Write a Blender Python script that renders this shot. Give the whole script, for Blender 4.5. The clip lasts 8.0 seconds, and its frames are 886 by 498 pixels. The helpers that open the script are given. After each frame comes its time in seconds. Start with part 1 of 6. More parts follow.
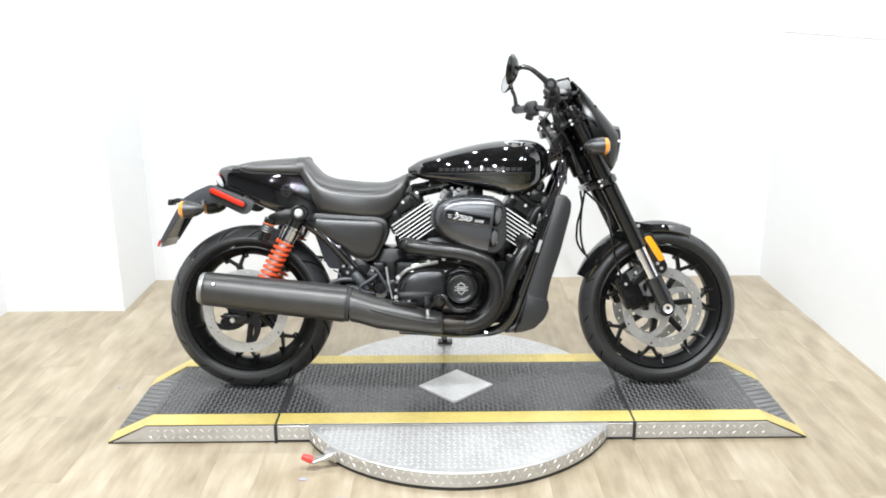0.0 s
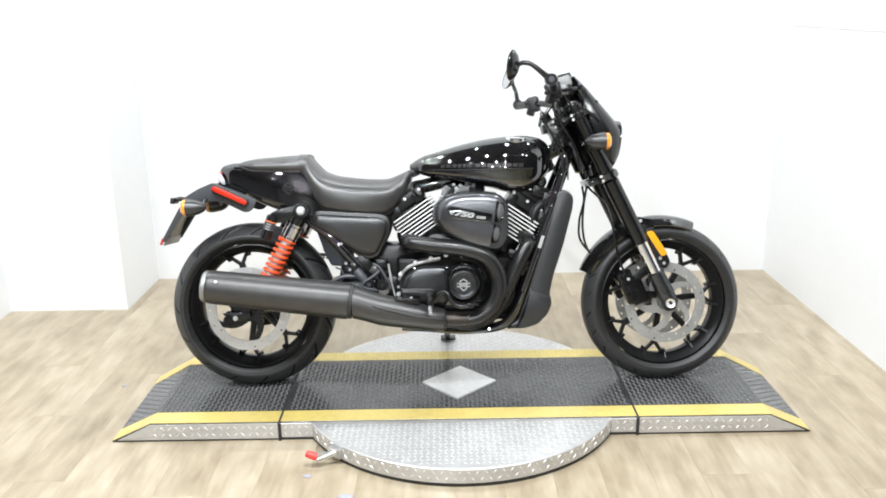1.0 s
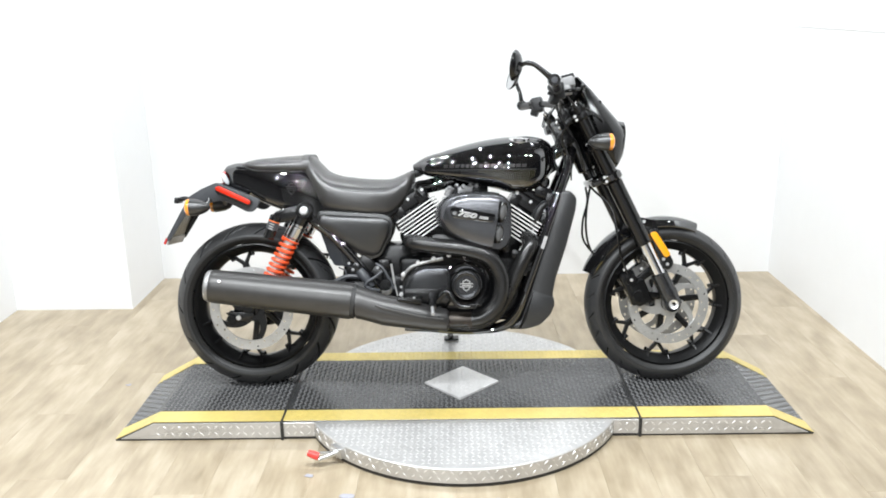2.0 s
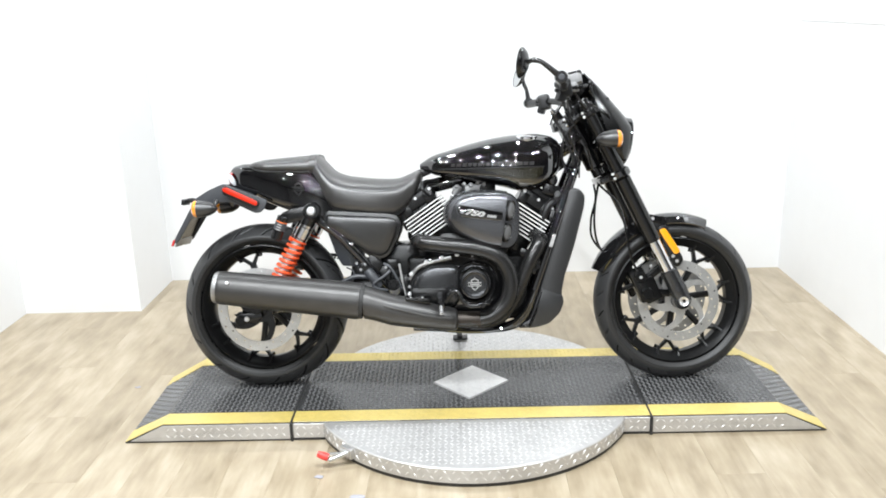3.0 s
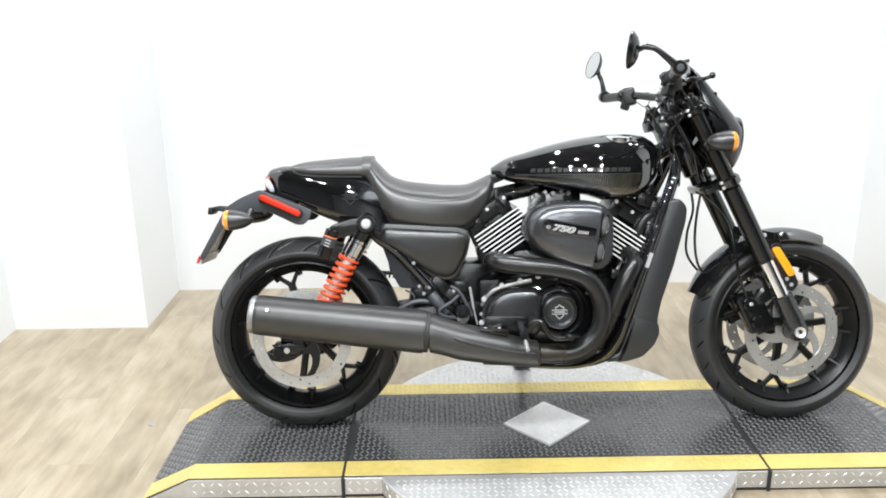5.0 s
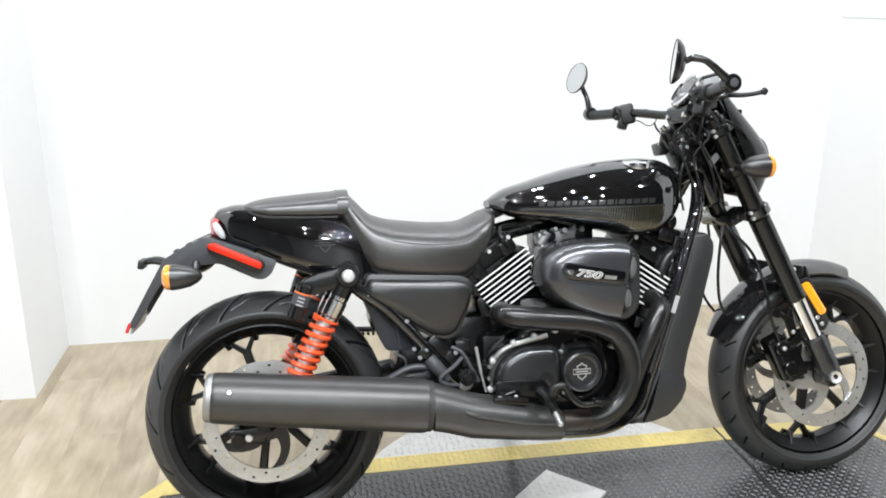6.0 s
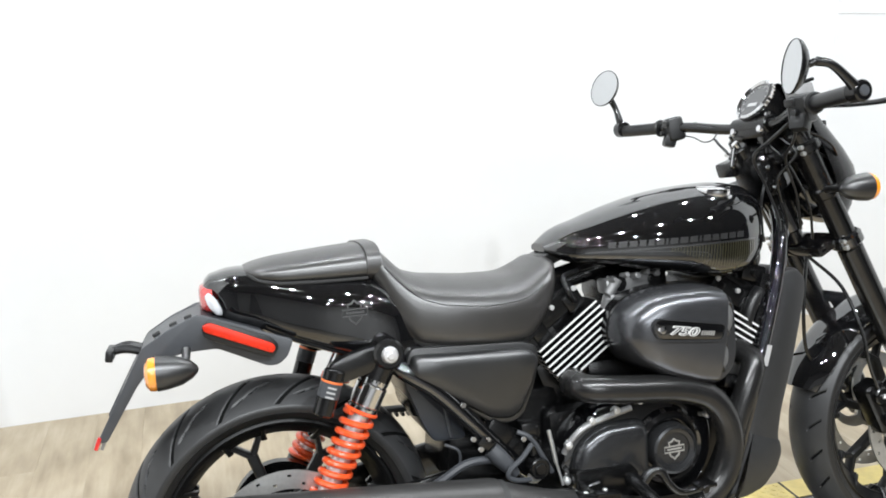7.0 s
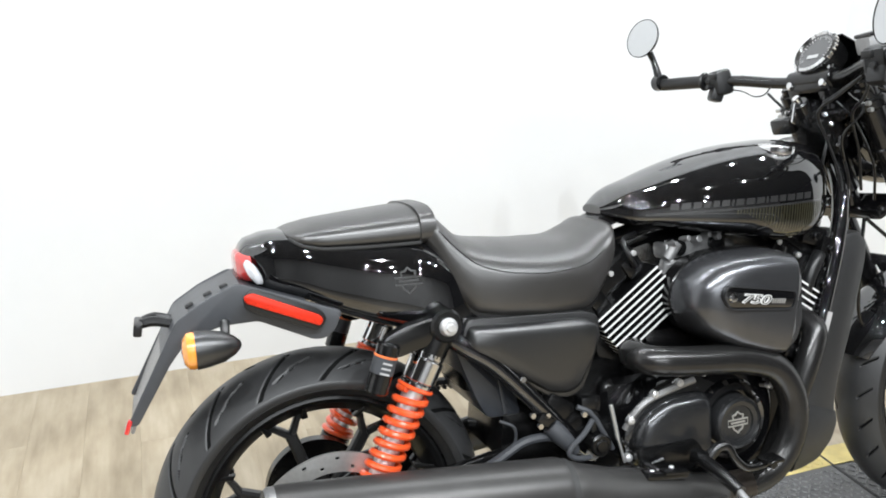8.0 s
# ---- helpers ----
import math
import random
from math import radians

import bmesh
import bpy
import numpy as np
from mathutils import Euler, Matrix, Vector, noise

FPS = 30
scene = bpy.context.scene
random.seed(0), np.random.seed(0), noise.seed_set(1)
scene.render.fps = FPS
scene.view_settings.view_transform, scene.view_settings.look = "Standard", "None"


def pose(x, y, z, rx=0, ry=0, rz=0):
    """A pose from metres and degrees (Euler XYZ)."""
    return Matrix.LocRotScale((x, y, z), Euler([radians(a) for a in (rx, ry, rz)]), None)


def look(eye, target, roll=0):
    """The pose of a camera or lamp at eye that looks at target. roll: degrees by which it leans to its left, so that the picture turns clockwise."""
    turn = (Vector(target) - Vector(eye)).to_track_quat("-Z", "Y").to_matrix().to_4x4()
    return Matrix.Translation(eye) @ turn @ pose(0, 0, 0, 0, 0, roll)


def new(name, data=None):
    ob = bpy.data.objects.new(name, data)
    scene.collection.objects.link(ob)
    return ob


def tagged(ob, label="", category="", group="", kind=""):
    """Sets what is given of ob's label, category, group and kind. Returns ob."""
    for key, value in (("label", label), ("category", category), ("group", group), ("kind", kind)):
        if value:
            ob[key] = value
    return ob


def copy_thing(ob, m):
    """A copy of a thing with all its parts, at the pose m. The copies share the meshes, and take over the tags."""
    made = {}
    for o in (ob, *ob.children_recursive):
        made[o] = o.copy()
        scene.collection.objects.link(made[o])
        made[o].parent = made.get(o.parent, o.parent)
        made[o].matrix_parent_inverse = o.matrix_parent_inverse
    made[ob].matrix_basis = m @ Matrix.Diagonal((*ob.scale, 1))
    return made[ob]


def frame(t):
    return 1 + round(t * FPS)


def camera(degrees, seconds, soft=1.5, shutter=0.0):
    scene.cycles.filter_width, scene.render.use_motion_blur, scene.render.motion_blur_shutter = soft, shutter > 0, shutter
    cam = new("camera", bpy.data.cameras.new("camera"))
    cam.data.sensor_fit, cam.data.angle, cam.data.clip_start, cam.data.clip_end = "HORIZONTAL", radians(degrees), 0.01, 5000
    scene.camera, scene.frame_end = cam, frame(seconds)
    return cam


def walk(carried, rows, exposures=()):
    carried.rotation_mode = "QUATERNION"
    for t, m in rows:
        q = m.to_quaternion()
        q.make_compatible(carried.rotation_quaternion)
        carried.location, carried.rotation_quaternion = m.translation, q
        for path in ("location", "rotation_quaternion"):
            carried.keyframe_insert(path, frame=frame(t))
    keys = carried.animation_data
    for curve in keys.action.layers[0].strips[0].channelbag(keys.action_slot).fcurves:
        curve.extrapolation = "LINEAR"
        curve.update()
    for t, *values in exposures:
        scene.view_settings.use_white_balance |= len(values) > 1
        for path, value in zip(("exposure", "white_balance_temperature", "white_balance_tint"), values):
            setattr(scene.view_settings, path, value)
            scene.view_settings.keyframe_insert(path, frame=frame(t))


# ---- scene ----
cam = camera(55.8, 8.0, soft=1.8)
PATH = [
    (0, (-0.046, -2.997, 1.411), (-0.039, -1.076, 0.852), -0.4),
    (0.5, (-0.044, -2.999, 1.412), (-0.038, -1.079, 0.854), -0.5),
    (1, (-0.042, -2.998, 1.41), (-0.043, -1.08, 0.844), -0.9),
    (1.5, (-0.045, -3.0, 1.409), (-0.048, -1.081, 0.846), -0.7),
    (2.8, (0.011, -2.991, 1.404), (-0.032, -1.073, 0.841), -1.4),
    (3, (-0.029, -2.988, 1.404), (-0.065, -1.07, 0.839), -1.6),
    (3.2, (-0.007, -2.992, 1.393), (-0.116, -1.088, 0.788), -2.4),
    (3.5, (0.011, -2.968, 1.385), (-0.145, -1.087, 0.725), -1.8),
    (3.7, (0.0, -2.949, 1.381), (-0.095, -1.046, 0.773), -0.4),
    (4, (-0.087, -2.926, 1.388), (-0.197, -1.011, 0.823), -1.4),
    (4.2, (-0.123, -2.878, 1.372), (-0.221, -0.992, 0.714), -4.1),
    (4.5, (-0.211, -2.792, 1.371), (-0.258, -0.909, 0.699), -1.0),
    (4.7, (-0.249, -2.688, 1.372), (-0.298, -0.782, 0.767), -0.6),
    (5.8, (-0.592, -2.154, 1.361), (-0.276, -0.268, 0.776), -0.6),
    (6, (-0.637, -2.052, 1.347), (-0.302, -0.165, 0.773), 0.1),
    (6.2, (-0.654, -1.919, 1.337), (-0.341, 0.008, 0.903), -1.6),
    (6.5, (-0.712, -1.765, 1.33), (-0.382, 0.136, 0.804), -2.7),
    (6.8, (-0.775, -1.64, 1.319), (-0.343, 0.233, 0.767), -1.5),
    (7, (-0.835, -1.562, 1.329), (-0.285, 0.278, 0.772), -1.1),
    (7.2, (-0.886, -1.498, 1.34), (-0.262, 0.322, 0.794), -4.1),
    (7.5, (-0.931, -1.424, 1.331), (-0.259, 0.367, 0.745), -1.7),
    (7.8, (-0.954, -1.396, 1.315), (-0.314, 0.388, 0.675), -1.0),
    (8, (-0.96, -1.384, 1.303), (-0.329, 0.396, 0.646), -0.2),
]
EXPOSURES = [(0, 0.50), (1.5, 0.50), (3, 0.50), (4.7, 0.48), (5.8, 0.40), (8, 0.40)]
walk(cam, [(t, look(eye, target, roll)) for t, eye, target, roll in PATH], EXPOSURES)

# ---- light ----
CEIL = 3.1
# the row at y -6.6 is unseen, added to brighten the south wall
LAMP_X, LAMP_Y = (-1.95, -1.2, -0.45, 0.3, 1.05, 1.65), ((-6.6, 26.0), (-4.0, 22.0), (-1.75, 30.0), (0.65, 9.5))
for lx in LAMP_X:
    for ly, watts in LAMP_Y:
        if ly < -3 and lx > 0.5:
            continue
        lamp = bpy.data.lights.new("spot_glow", "AREA")
        lamp.shape, lamp.size, lamp.energy, lamp.color = "DISK", 0.058, watts * (0.6 if ly == -1.75 and lx > 0.9 else 1.0), (0.925, 0.968, 1.0)
        new("ceiling_lamp_light", lamp).matrix_world = pose(lx, ly, CEIL - 0.035)
world = bpy.data.worlds.new("indoors")
scene.world = world
world.use_nodes = True
world.node_tree.nodes["Background"].inputs[0].default_value = (0.9, 0.95, 1.0, 1)
world.node_tree.nodes["Background"].inputs[1].default_value = 0.05


# ---- materials ----
def material(name, color, rough=0.5, metal=0.0, spread=0.12, scale=60.0, bump=0.0, bump_scale=300.0, coat=0.0, rough_spread=0.1, spec=0.5):
    """A surface with soft variation of colour and gloss at two sizes and a fine relief."""
    m = bpy.data.materials.new(name)
    m.use_nodes = True
    n, l = m.node_tree.nodes, m.node_tree.links
    b = n["Principled BSDF"]
    b.inputs["Metallic"].default_value = metal
    b.inputs["Coat Weight"].default_value = coat
    b.inputs["Coat Roughness"].default_value = 0.03
    b.inputs["Coat IOR"].default_value = 2.05
    b.inputs["Specular IOR Level"].default_value = spec
    co = n.new("ShaderNodeTexCoord")
    big, small = n.new("ShaderNodeTexNoise"), n.new("ShaderNodeTexNoise")
    big.inputs["Scale"].default_value, small.inputs["Scale"].default_value = scale / 10, scale
    big.inputs["Detail"].default_value, small.inputs["Detail"].default_value = 4, 5
    mix = n.new("ShaderNodeMath")
    mix.operation = "ADD"
    for k, t in enumerate((big, small)):
        l.new(co.outputs["Object"], t.inputs["Vector"])
        l.new(t.outputs["Fac"], mix.inputs[k])
    ramp = n.new("ShaderNodeMapRange")
    ramp.inputs["From Min"].default_value, ramp.inputs["From Max"].default_value = 0.6, 1.4
    ramp.inputs["To Min"].default_value, ramp.inputs["To Max"].default_value = 1 - spread, 1 + spread
    l.new(mix.outputs[0], ramp.inputs["Value"])
    tint = n.new("ShaderNodeVectorMath")
    tint.operation = "SCALE"
    tint.inputs[0].default_value = color
    l.new(ramp.outputs["Result"], tint.inputs["Scale"])
    l.new(tint.outputs["Vector"], b.inputs["Base Color"])
    rr = n.new("ShaderNodeMapRange")
    rr.inputs["From Min"].default_value, rr.inputs["From Max"].default_value = 0.3, 0.7
    rr.inputs["To Min"].default_value, rr.inputs["To Max"].default_value = max(0.02, rough * (1 - rough_spread)), min(1, rough * (1 + rough_spread))
    l.new(big.outputs["Fac"], rr.inputs["Value"])
    l.new(rr.outputs["Result"], b.inputs["Roughness"])
    if bump:
        fine = n.new("ShaderNodeTexNoise")
        fine.inputs["Scale"].default_value, fine.inputs["Detail"].default_value = bump_scale, 4
        l.new(co.outputs["Object"], fine.inputs["Vector"])
        bm_ = n.new("ShaderNodeBump")
        bm_.inputs["Strength"].default_value, bm_.inputs["Distance"].default_value = bump, 0.001
        l.new(fine.outputs["Fac"], bm_.inputs["Height"])
        l.new(bm_.outputs["Normal"], b.inputs["Normal"])
    return m


GLOSS = material("gloss_black_paint", (0.004, 0.004, 0.0045), 0.12, coat=1.0, spread=0.2, scale=40, rough_spread=0.2, spec=0.0)
SATIN = material("satin_black", (0.0042, 0.0042, 0.0044), 0.22, spread=0.15, bump=0.05, spec=0.6)
MATT = material("matt_black_plastic", (0.0080, 0.0082, 0.0087), 0.34, spread=0.15, bump=0.12, bump_scale=900, spec=0.5)
CAST = material("black_cast_metal", (0.0034, 0.0034, 0.0036), 0.22, spread=0.25, bump=0.10, bump_scale=700, spec=0.5)
HEADER = material("gloss_ceramic_pipe", (0.047, 0.0465, 0.0462), 0.27, metal=0.74, spread=0.18, scale=30, bump=0.05, bump_scale=700)
CASE = material("charcoal_case_paint", (0.068, 0.0692, 0.0722), 0.24, metal=0.80, spread=0.12, bump=0.04, bump_scale=1000)
RESERV = material("pale_reservoir", (0.24, 0.24, 0.24), 0.3, spread=0.2)
BADGEINK = material("bright_badge_metal", (0.62, 0.62, 0.61), 0.4, metal=0.1)
GUARD = material("smooth_grey_guard", (0.034, 0.038, 0.046), 0.32, spread=0.1, spec=0.6)
SHROUD = material("grey_radiator_plastic", (0.022, 0.0223, 0.0232), 0.36, spread=0.12, bump=0.08, bump_scale=900, spec=0.6)
COVERM = material("charcoal_cover_plastic", (0.0115, 0.0117, 0.0122), 0.34, spread=0.12, bump=0.08, bump_scale=900, spec=0.9)
MESH = material("grey_intake_mesh", (0.085, 0.085, 0.085), 0.6, spread=0.3, scale=400)
DULLALU = material("dull_cast_aluminium", (0.34, 0.34, 0.34), 0.42, metal=0.7, spread=0.25)
DENIM = material("charcoal_satin_paint", (0.108, 0.110, 0.117), 0.25, metal=0.8, spread=0.10, bump=0.04, bump_scale=1200)
GREYPL = material("dark_grey_plastic", (0.050, 0.053, 0.059), 0.42, spread=0.12, bump=0.1, bump_scale=900)
PIPE = material("black_ceramic_exhaust", (0.072, 0.0705, 0.0692), 0.38, metal=0.65, spread=0.12, scale=30, bump=0.04, bump_scale=700)
RUST = material("heat_tinted_steel", (0.050, 0.042, 0.036), 0.42, metal=0.7, spread=0.3, scale=80)
RUBBER = material("tyre_rubber", (0.0165, 0.0163, 0.0162), 0.46, spread=0.25, scale=25, bump=0.2, bump_scale=500)
# dusty tread, greyer than the sidewall: light grazing it is put into the colour
TREADR = material("dusty_sheen_tread_rubber", (0.030, 0.0303, 0.0312), 0.44, spread=0.25, scale=25, bump=0.25, bump_scale=500)
RIMBLACK = material("black_wheel_paint", (0.0050, 0.0050, 0.0053), 0.34, spread=0.2, bump=0.05, spec=0.35)
# near-black stands for the shade down in the tread cuts
GROOVESHADE = material("tyre_groove_shade", (0.003, 0.003, 0.003), 0.9, spread=0.2, spec=0.2)
SEATM = material("black_leather", (0.023, 0.0217, 0.0208), 0.33, spread=0.16, scale=40, bump=0.25, bump_scale=520, spec=1.0)
STEEL = material("brushed_steel", (0.62, 0.62, 0.61), 0.38, metal=0.85, spread=0.12, scale=150)
ALU = material("machined_aluminium", (0.80, 0.80, 0.80), 0.38, metal=0.8, spread=0.1)
CHROME = material("polished_chrome", (0.75, 0.75, 0.76), 0.08, metal=1.0, spread=0.05)
SPRING = material("orange_spring_enamel", (0.80, 0.095, 0.022), 0.3, spread=0.1, coat=0.4)
REDLENS = material("red_lens", (0.55, 0.015, 0.012), 0.18, spread=0.15, coat=0.8)
DEEPRED = material("deep_red_reflector", (0.62, 0.028, 0.010), 0.35, spread=0.35, scale=250, spec=0.25)
AMBER = material("amber_lens", (0.85, 0.30, 0.02), 0.2, spread=0.12, coat=0.8)
YELLOWR = material("amber_reflector", (0.90, 0.38, 0.01), 0.25, spread=0.1, coat=0.6)
CLEAR = material("clear_lens", (0.52, 0.53, 0.55), 0.1, spread=0.08, coat=1.0)
DIAL = material("dial_face", (0.02, 0.02, 0.022), 0.3, coat=0.6)
WHITEINK = material("white_ink", (0.40, 0.40, 0.40), 0.5)
GREYINK = material("grey_decal", (0.022, 0.022, 0.0225), 0.3, coat=0.8)
GOLDINK = material("smoky_gold_decal", (0.026, 0.024, 0.012), 0.3, coat=0.8, spread=0.3)
ORANGEINK = material("orange_sticker", (0.7, 0.16, 0.04), 0.45)
FINEDGE = material("machined_fin_edge", (0.82, 0.82, 0.81), 0.45, metal=0.25, spread=0.08)
MIRROR = material("mirror_glass", (0.62, 0.63, 0.64), 0.02, metal=1.0, spread=0.02, rough_spread=0.0)
WALLP = material("white_wall_paint", (0.76, 0.765, 0.77), 0.75, spread=0.012, scale=12, bump=0.12, bump_scale=220)
CEILP = material("dark_ceiling_paint", (0.10, 0.10, 0.102), 0.9, spread=0.04)
DECKP = material("dark_grey_deck_paint", (0.037, 0.0372, 0.0378), 0.26, spread=0.22, scale=28, bump=0.12, bump_scale=300, spec=1.0)
LUG = material("bright_tread_lug", (0.80, 0.79, 0.78), 0.42, metal=0.6, spread=0.1)
DECKLUG = material("worn_deck_lug", (0.150, 0.150, 0.151), 0.32, spread=0.3, scale=40, spec=1.0)
YELLOW = material("yellow_stripe_paint", (0.58, 0.455, 0.135), 0.38, spread=0.16, scale=45, bump=0.2, spec=1.0)
TREAD = material("aluminium_tread_plate", (0.58, 0.573, 0.565), 0.46, metal=0.65, spread=0.14, scale=35, bump=0.15, bump_scale=250)
BLACKTRIM = material("black_rubber_trim", (0.02, 0.02, 0.02), 0.6)
REDGRIP = material("red_vinyl_grip", (0.75, 0.06, 0.05), 0.4)
PAPER = material("torn_paper", (0.33, 0.33, 0.37), 0.8)
# walls out of view, their greys chosen for what the bike reflects
DIMWALL = material("unseen_dark_wall", (0.035, 0.035, 0.036), 0.8, spread=0.05)
DARKWALL = material("unseen_grey_wall", (0.20, 0.20, 0.203), 0.8, spread=0.05)
PALEWALL = material("unseen_pale_wall", (0.60, 0.60, 0.60), 0.8, spread=0.05)
BASEP = material("showroom_floor", (0.22, 0.20, 0.17), 0.5)


def plank_material():
    m = bpy.data.materials.new("light_oak_vinyl_plank")
    m.use_nodes = True
    n, l = m.node_tree.nodes, m.node_tree.links
    b = n["Principled BSDF"]
    geo, info = n.new("ShaderNodeNewGeometry"), n.new("ShaderNodeObjectInfo")
    shift = n.new("ShaderNodeVectorMath")
    shift.operation = "MULTIPLY_ADD"
    jump = n.new("ShaderNodeCombineXYZ")
    for k in (0, 1):
        l.new(info.outputs["Random"], jump.inputs[k])
    shift.inputs[1].default_value = (17.0, 31.0, 0.0)
    l.new(jump.outputs[0], shift.inputs[0])
    l.new(geo.outputs["Position"], shift.inputs[2])
    grain, cloud = n.new("ShaderNodeTexNoise"), n.new("ShaderNodeTexNoise")
    for t, size, detail, squeeze in ((grain, 1.0, 8, (60.0, 6.0, 1.0)), (cloud, 1.0, 6, (14.0, 4.5, 1.0))):
        s = n.new("ShaderNodeVectorMath")
        s.operation = "MULTIPLY"
        s.inputs[1].default_value = squeeze
        l.new(shift.outputs[0], s.inputs[0])
        l.new(s.outputs[0], t.inputs["Vector"])
        t.inputs["Scale"].default_value, t.inputs["Detail"].default_value = size, detail
    cr = n.new("ShaderNodeValToRGB")
    cr.color_ramp.elements[0].position, cr.color_ramp.elements[0].color = 0.28, (0.228, 0.180, 0.115, 1)
    cr.color_ramp.elements[1].position, cr.color_ramp.elements[1].color = 0.72, (0.465, 0.400, 0.300, 1)
    e = cr.color_ramp.elements.new(0.5)
    e.color = (0.350, 0.286, 0.196, 1)
    mixf = n.new("ShaderNodeMix")
    mixf.inputs[0].default_value = 0.28
    l.new(cloud.outputs["Fac"], mixf.inputs[2])
    l.new(grain.outputs["Fac"], mixf.inputs[3])
    add = n.new("ShaderNodeMath")
    add.operation = "MULTIPLY_ADD"
    add.inputs[1].default_value, add.inputs[2].default_value = 0.09, -0.045
    l.new(info.outputs["Random"], add.inputs[0])
    tot = n.new("ShaderNodeMath")
    l.new(mixf.outputs[0], tot.inputs[0])
    l.new(add.outputs[0], tot.inputs[1])
    l.new(tot.outputs[0], cr.inputs[0])
    l.new(cr.outputs[0], b.inputs["Base Color"])
    rr = n.new("ShaderNodeMapRange")
    rr.inputs["To Min"].default_value, rr.inputs["To Max"].default_value = 0.28, 0.44
    b.inputs["Specular IOR Level"].default_value = 0.8
    l.new(grain.outputs["Fac"], rr.inputs["Value"])
    l.new(rr.outputs[0], b.inputs["Roughness"])
    bp = n.new("ShaderNodeBump")
    bp.inputs["Strength"].default_value, bp.inputs["Distance"].default_value = 0.15, 0.001
    l.new(grain.outputs["Fac"], bp.inputs["Height"])
    l.new(bp.outputs[0], b.inputs["Normal"])
    return m


PLANK = plank_material()


# ---- shape tools ----
def finish(name, bm, mats, parent=None, label="", sharp=32):
    bmesh.ops.recalc_face_normals(bm, faces=bm.faces[:])
    for f in bm.faces:
        f.smooth = True
    for e in bm.edges:
        if len(e.link_faces) == 2 and e.calc_face_angle(0) > radians(sharp):
            e.smooth = False
    me = bpy.data.meshes.new(name)
    bm.to_mesh(me)
    bm.free()
    for m in (mats if isinstance(mats, (list, tuple)) else [mats]):
        me.materials.append(m)
    ob = new(name, me)
    ob.parent = parent
    return tagged(ob, label)


def part(name, bm, mat, parent, label="", sharp=32):
    """Links a bmesh as one mesh object under a thing or a part."""
    return finish(name, bm, mat, parent, label, sharp)


def join(*bms):
    """One bmesh out of several."""
    out = bmesh.new()
    for b in bms:
        vs = [out.verts.new(v.co) for v in b.verts]
        b.verts.index_update()
        for f in b.faces:
            g = out.faces.new([vs[v.index] for v in f.verts])
            g.material_index = f.material_index
        b.free()
    return out


def moved(bm, m):
    bmesh.ops.transform(bm, matrix=m, verts=bm.verts[:])
    return bm


def flipped(bm):
    """The mirror image across the machine's middle plane."""
    return moved(bm, Matrix.Diagonal((1, -1, 1, 1)))


def twin(make):
    return make(), flipped(make())


def loft(rings, caps=True, wrap=True):
    bm = bmesh.new()
    vs = [[bm.verts.new(p) for p in r] for r in rings]
    n = len(rings[0])
    for a, b in zip(vs, vs[1:]):
        for i in range(n if wrap else n - 1):
            j = (i + 1) % n
            bm.faces.new((a[i], a[j], b[j], b[i]))
    if caps and wrap:
        bm.faces.new(vs[0])
        bm.faces.new(vs[-1][::-1])
    return bm


def spline(xs, ys):
    """A smooth curve through the given heights."""
    xs, ys = np.array(xs, float), np.array(ys, float)
    m = np.gradient(ys, xs)

    def at(x):
        i = int(np.clip(np.searchsorted(xs, x) - 1, 0, len(xs) - 2))
        h = xs[i + 1] - xs[i]
        t = min(max((x - xs[i]) / h, 0), 1)
        return float((2 * t**3 - 3 * t**2 + 1) * ys[i] + (t**3 - 2 * t**2 + t) * h * m[i] + (-2 * t**3 + 3 * t**2) * ys[i + 1] + (t**3 - t**2) * h * m[i + 1])

    return at


def smooth_path(pts, per=6):
    pts = [Vector(p) for p in pts]
    if len(pts) < 3:
        return pts
    ext = [2 * pts[0] - pts[1]] + pts + [2 * pts[-1] - pts[-2]]
    out = []
    for i in range(1, len(ext) - 2):
        a, b, c, d = ext[i - 1:i + 3]
        for k in range(per):
            t = k / per
            out.append(0.5 * (2 * b + (c - a) * t + (2 * a - 5 * b + 4 * c - d) * t * t + (3 * b - a - 3 * c + d) * t**3))
    return out + [pts[-1]]


def tube(pts, r, seg=12, per=6, caps=True):
    """A round pipe along a smooth path; r is one radius or one for each given point."""
    path = smooth_path(pts, per)
    n = len(path)
    rs = [r] * n if isinstance(r, (int, float)) else [float(np.interp(i / (n - 1) * (len(r) - 1), range(len(r)), r)) for i in range(n)]
    rings, side = [], None
    for i, p in enumerate(path):
        d = (path[min(i + 1, n - 1)] - path[max(i - 1, 0)]).normalized()
        if side is None:
            side = d.orthogonal().normalized()
        side = (side - d * side.dot(d)).normalized()
        up = d.cross(side)
        rings.append([p + rs[i] * (math.cos(a) * side + math.sin(a) * up) for a in (2 * math.pi * k / seg for k in range(seg))])
    return loft(rings, caps)


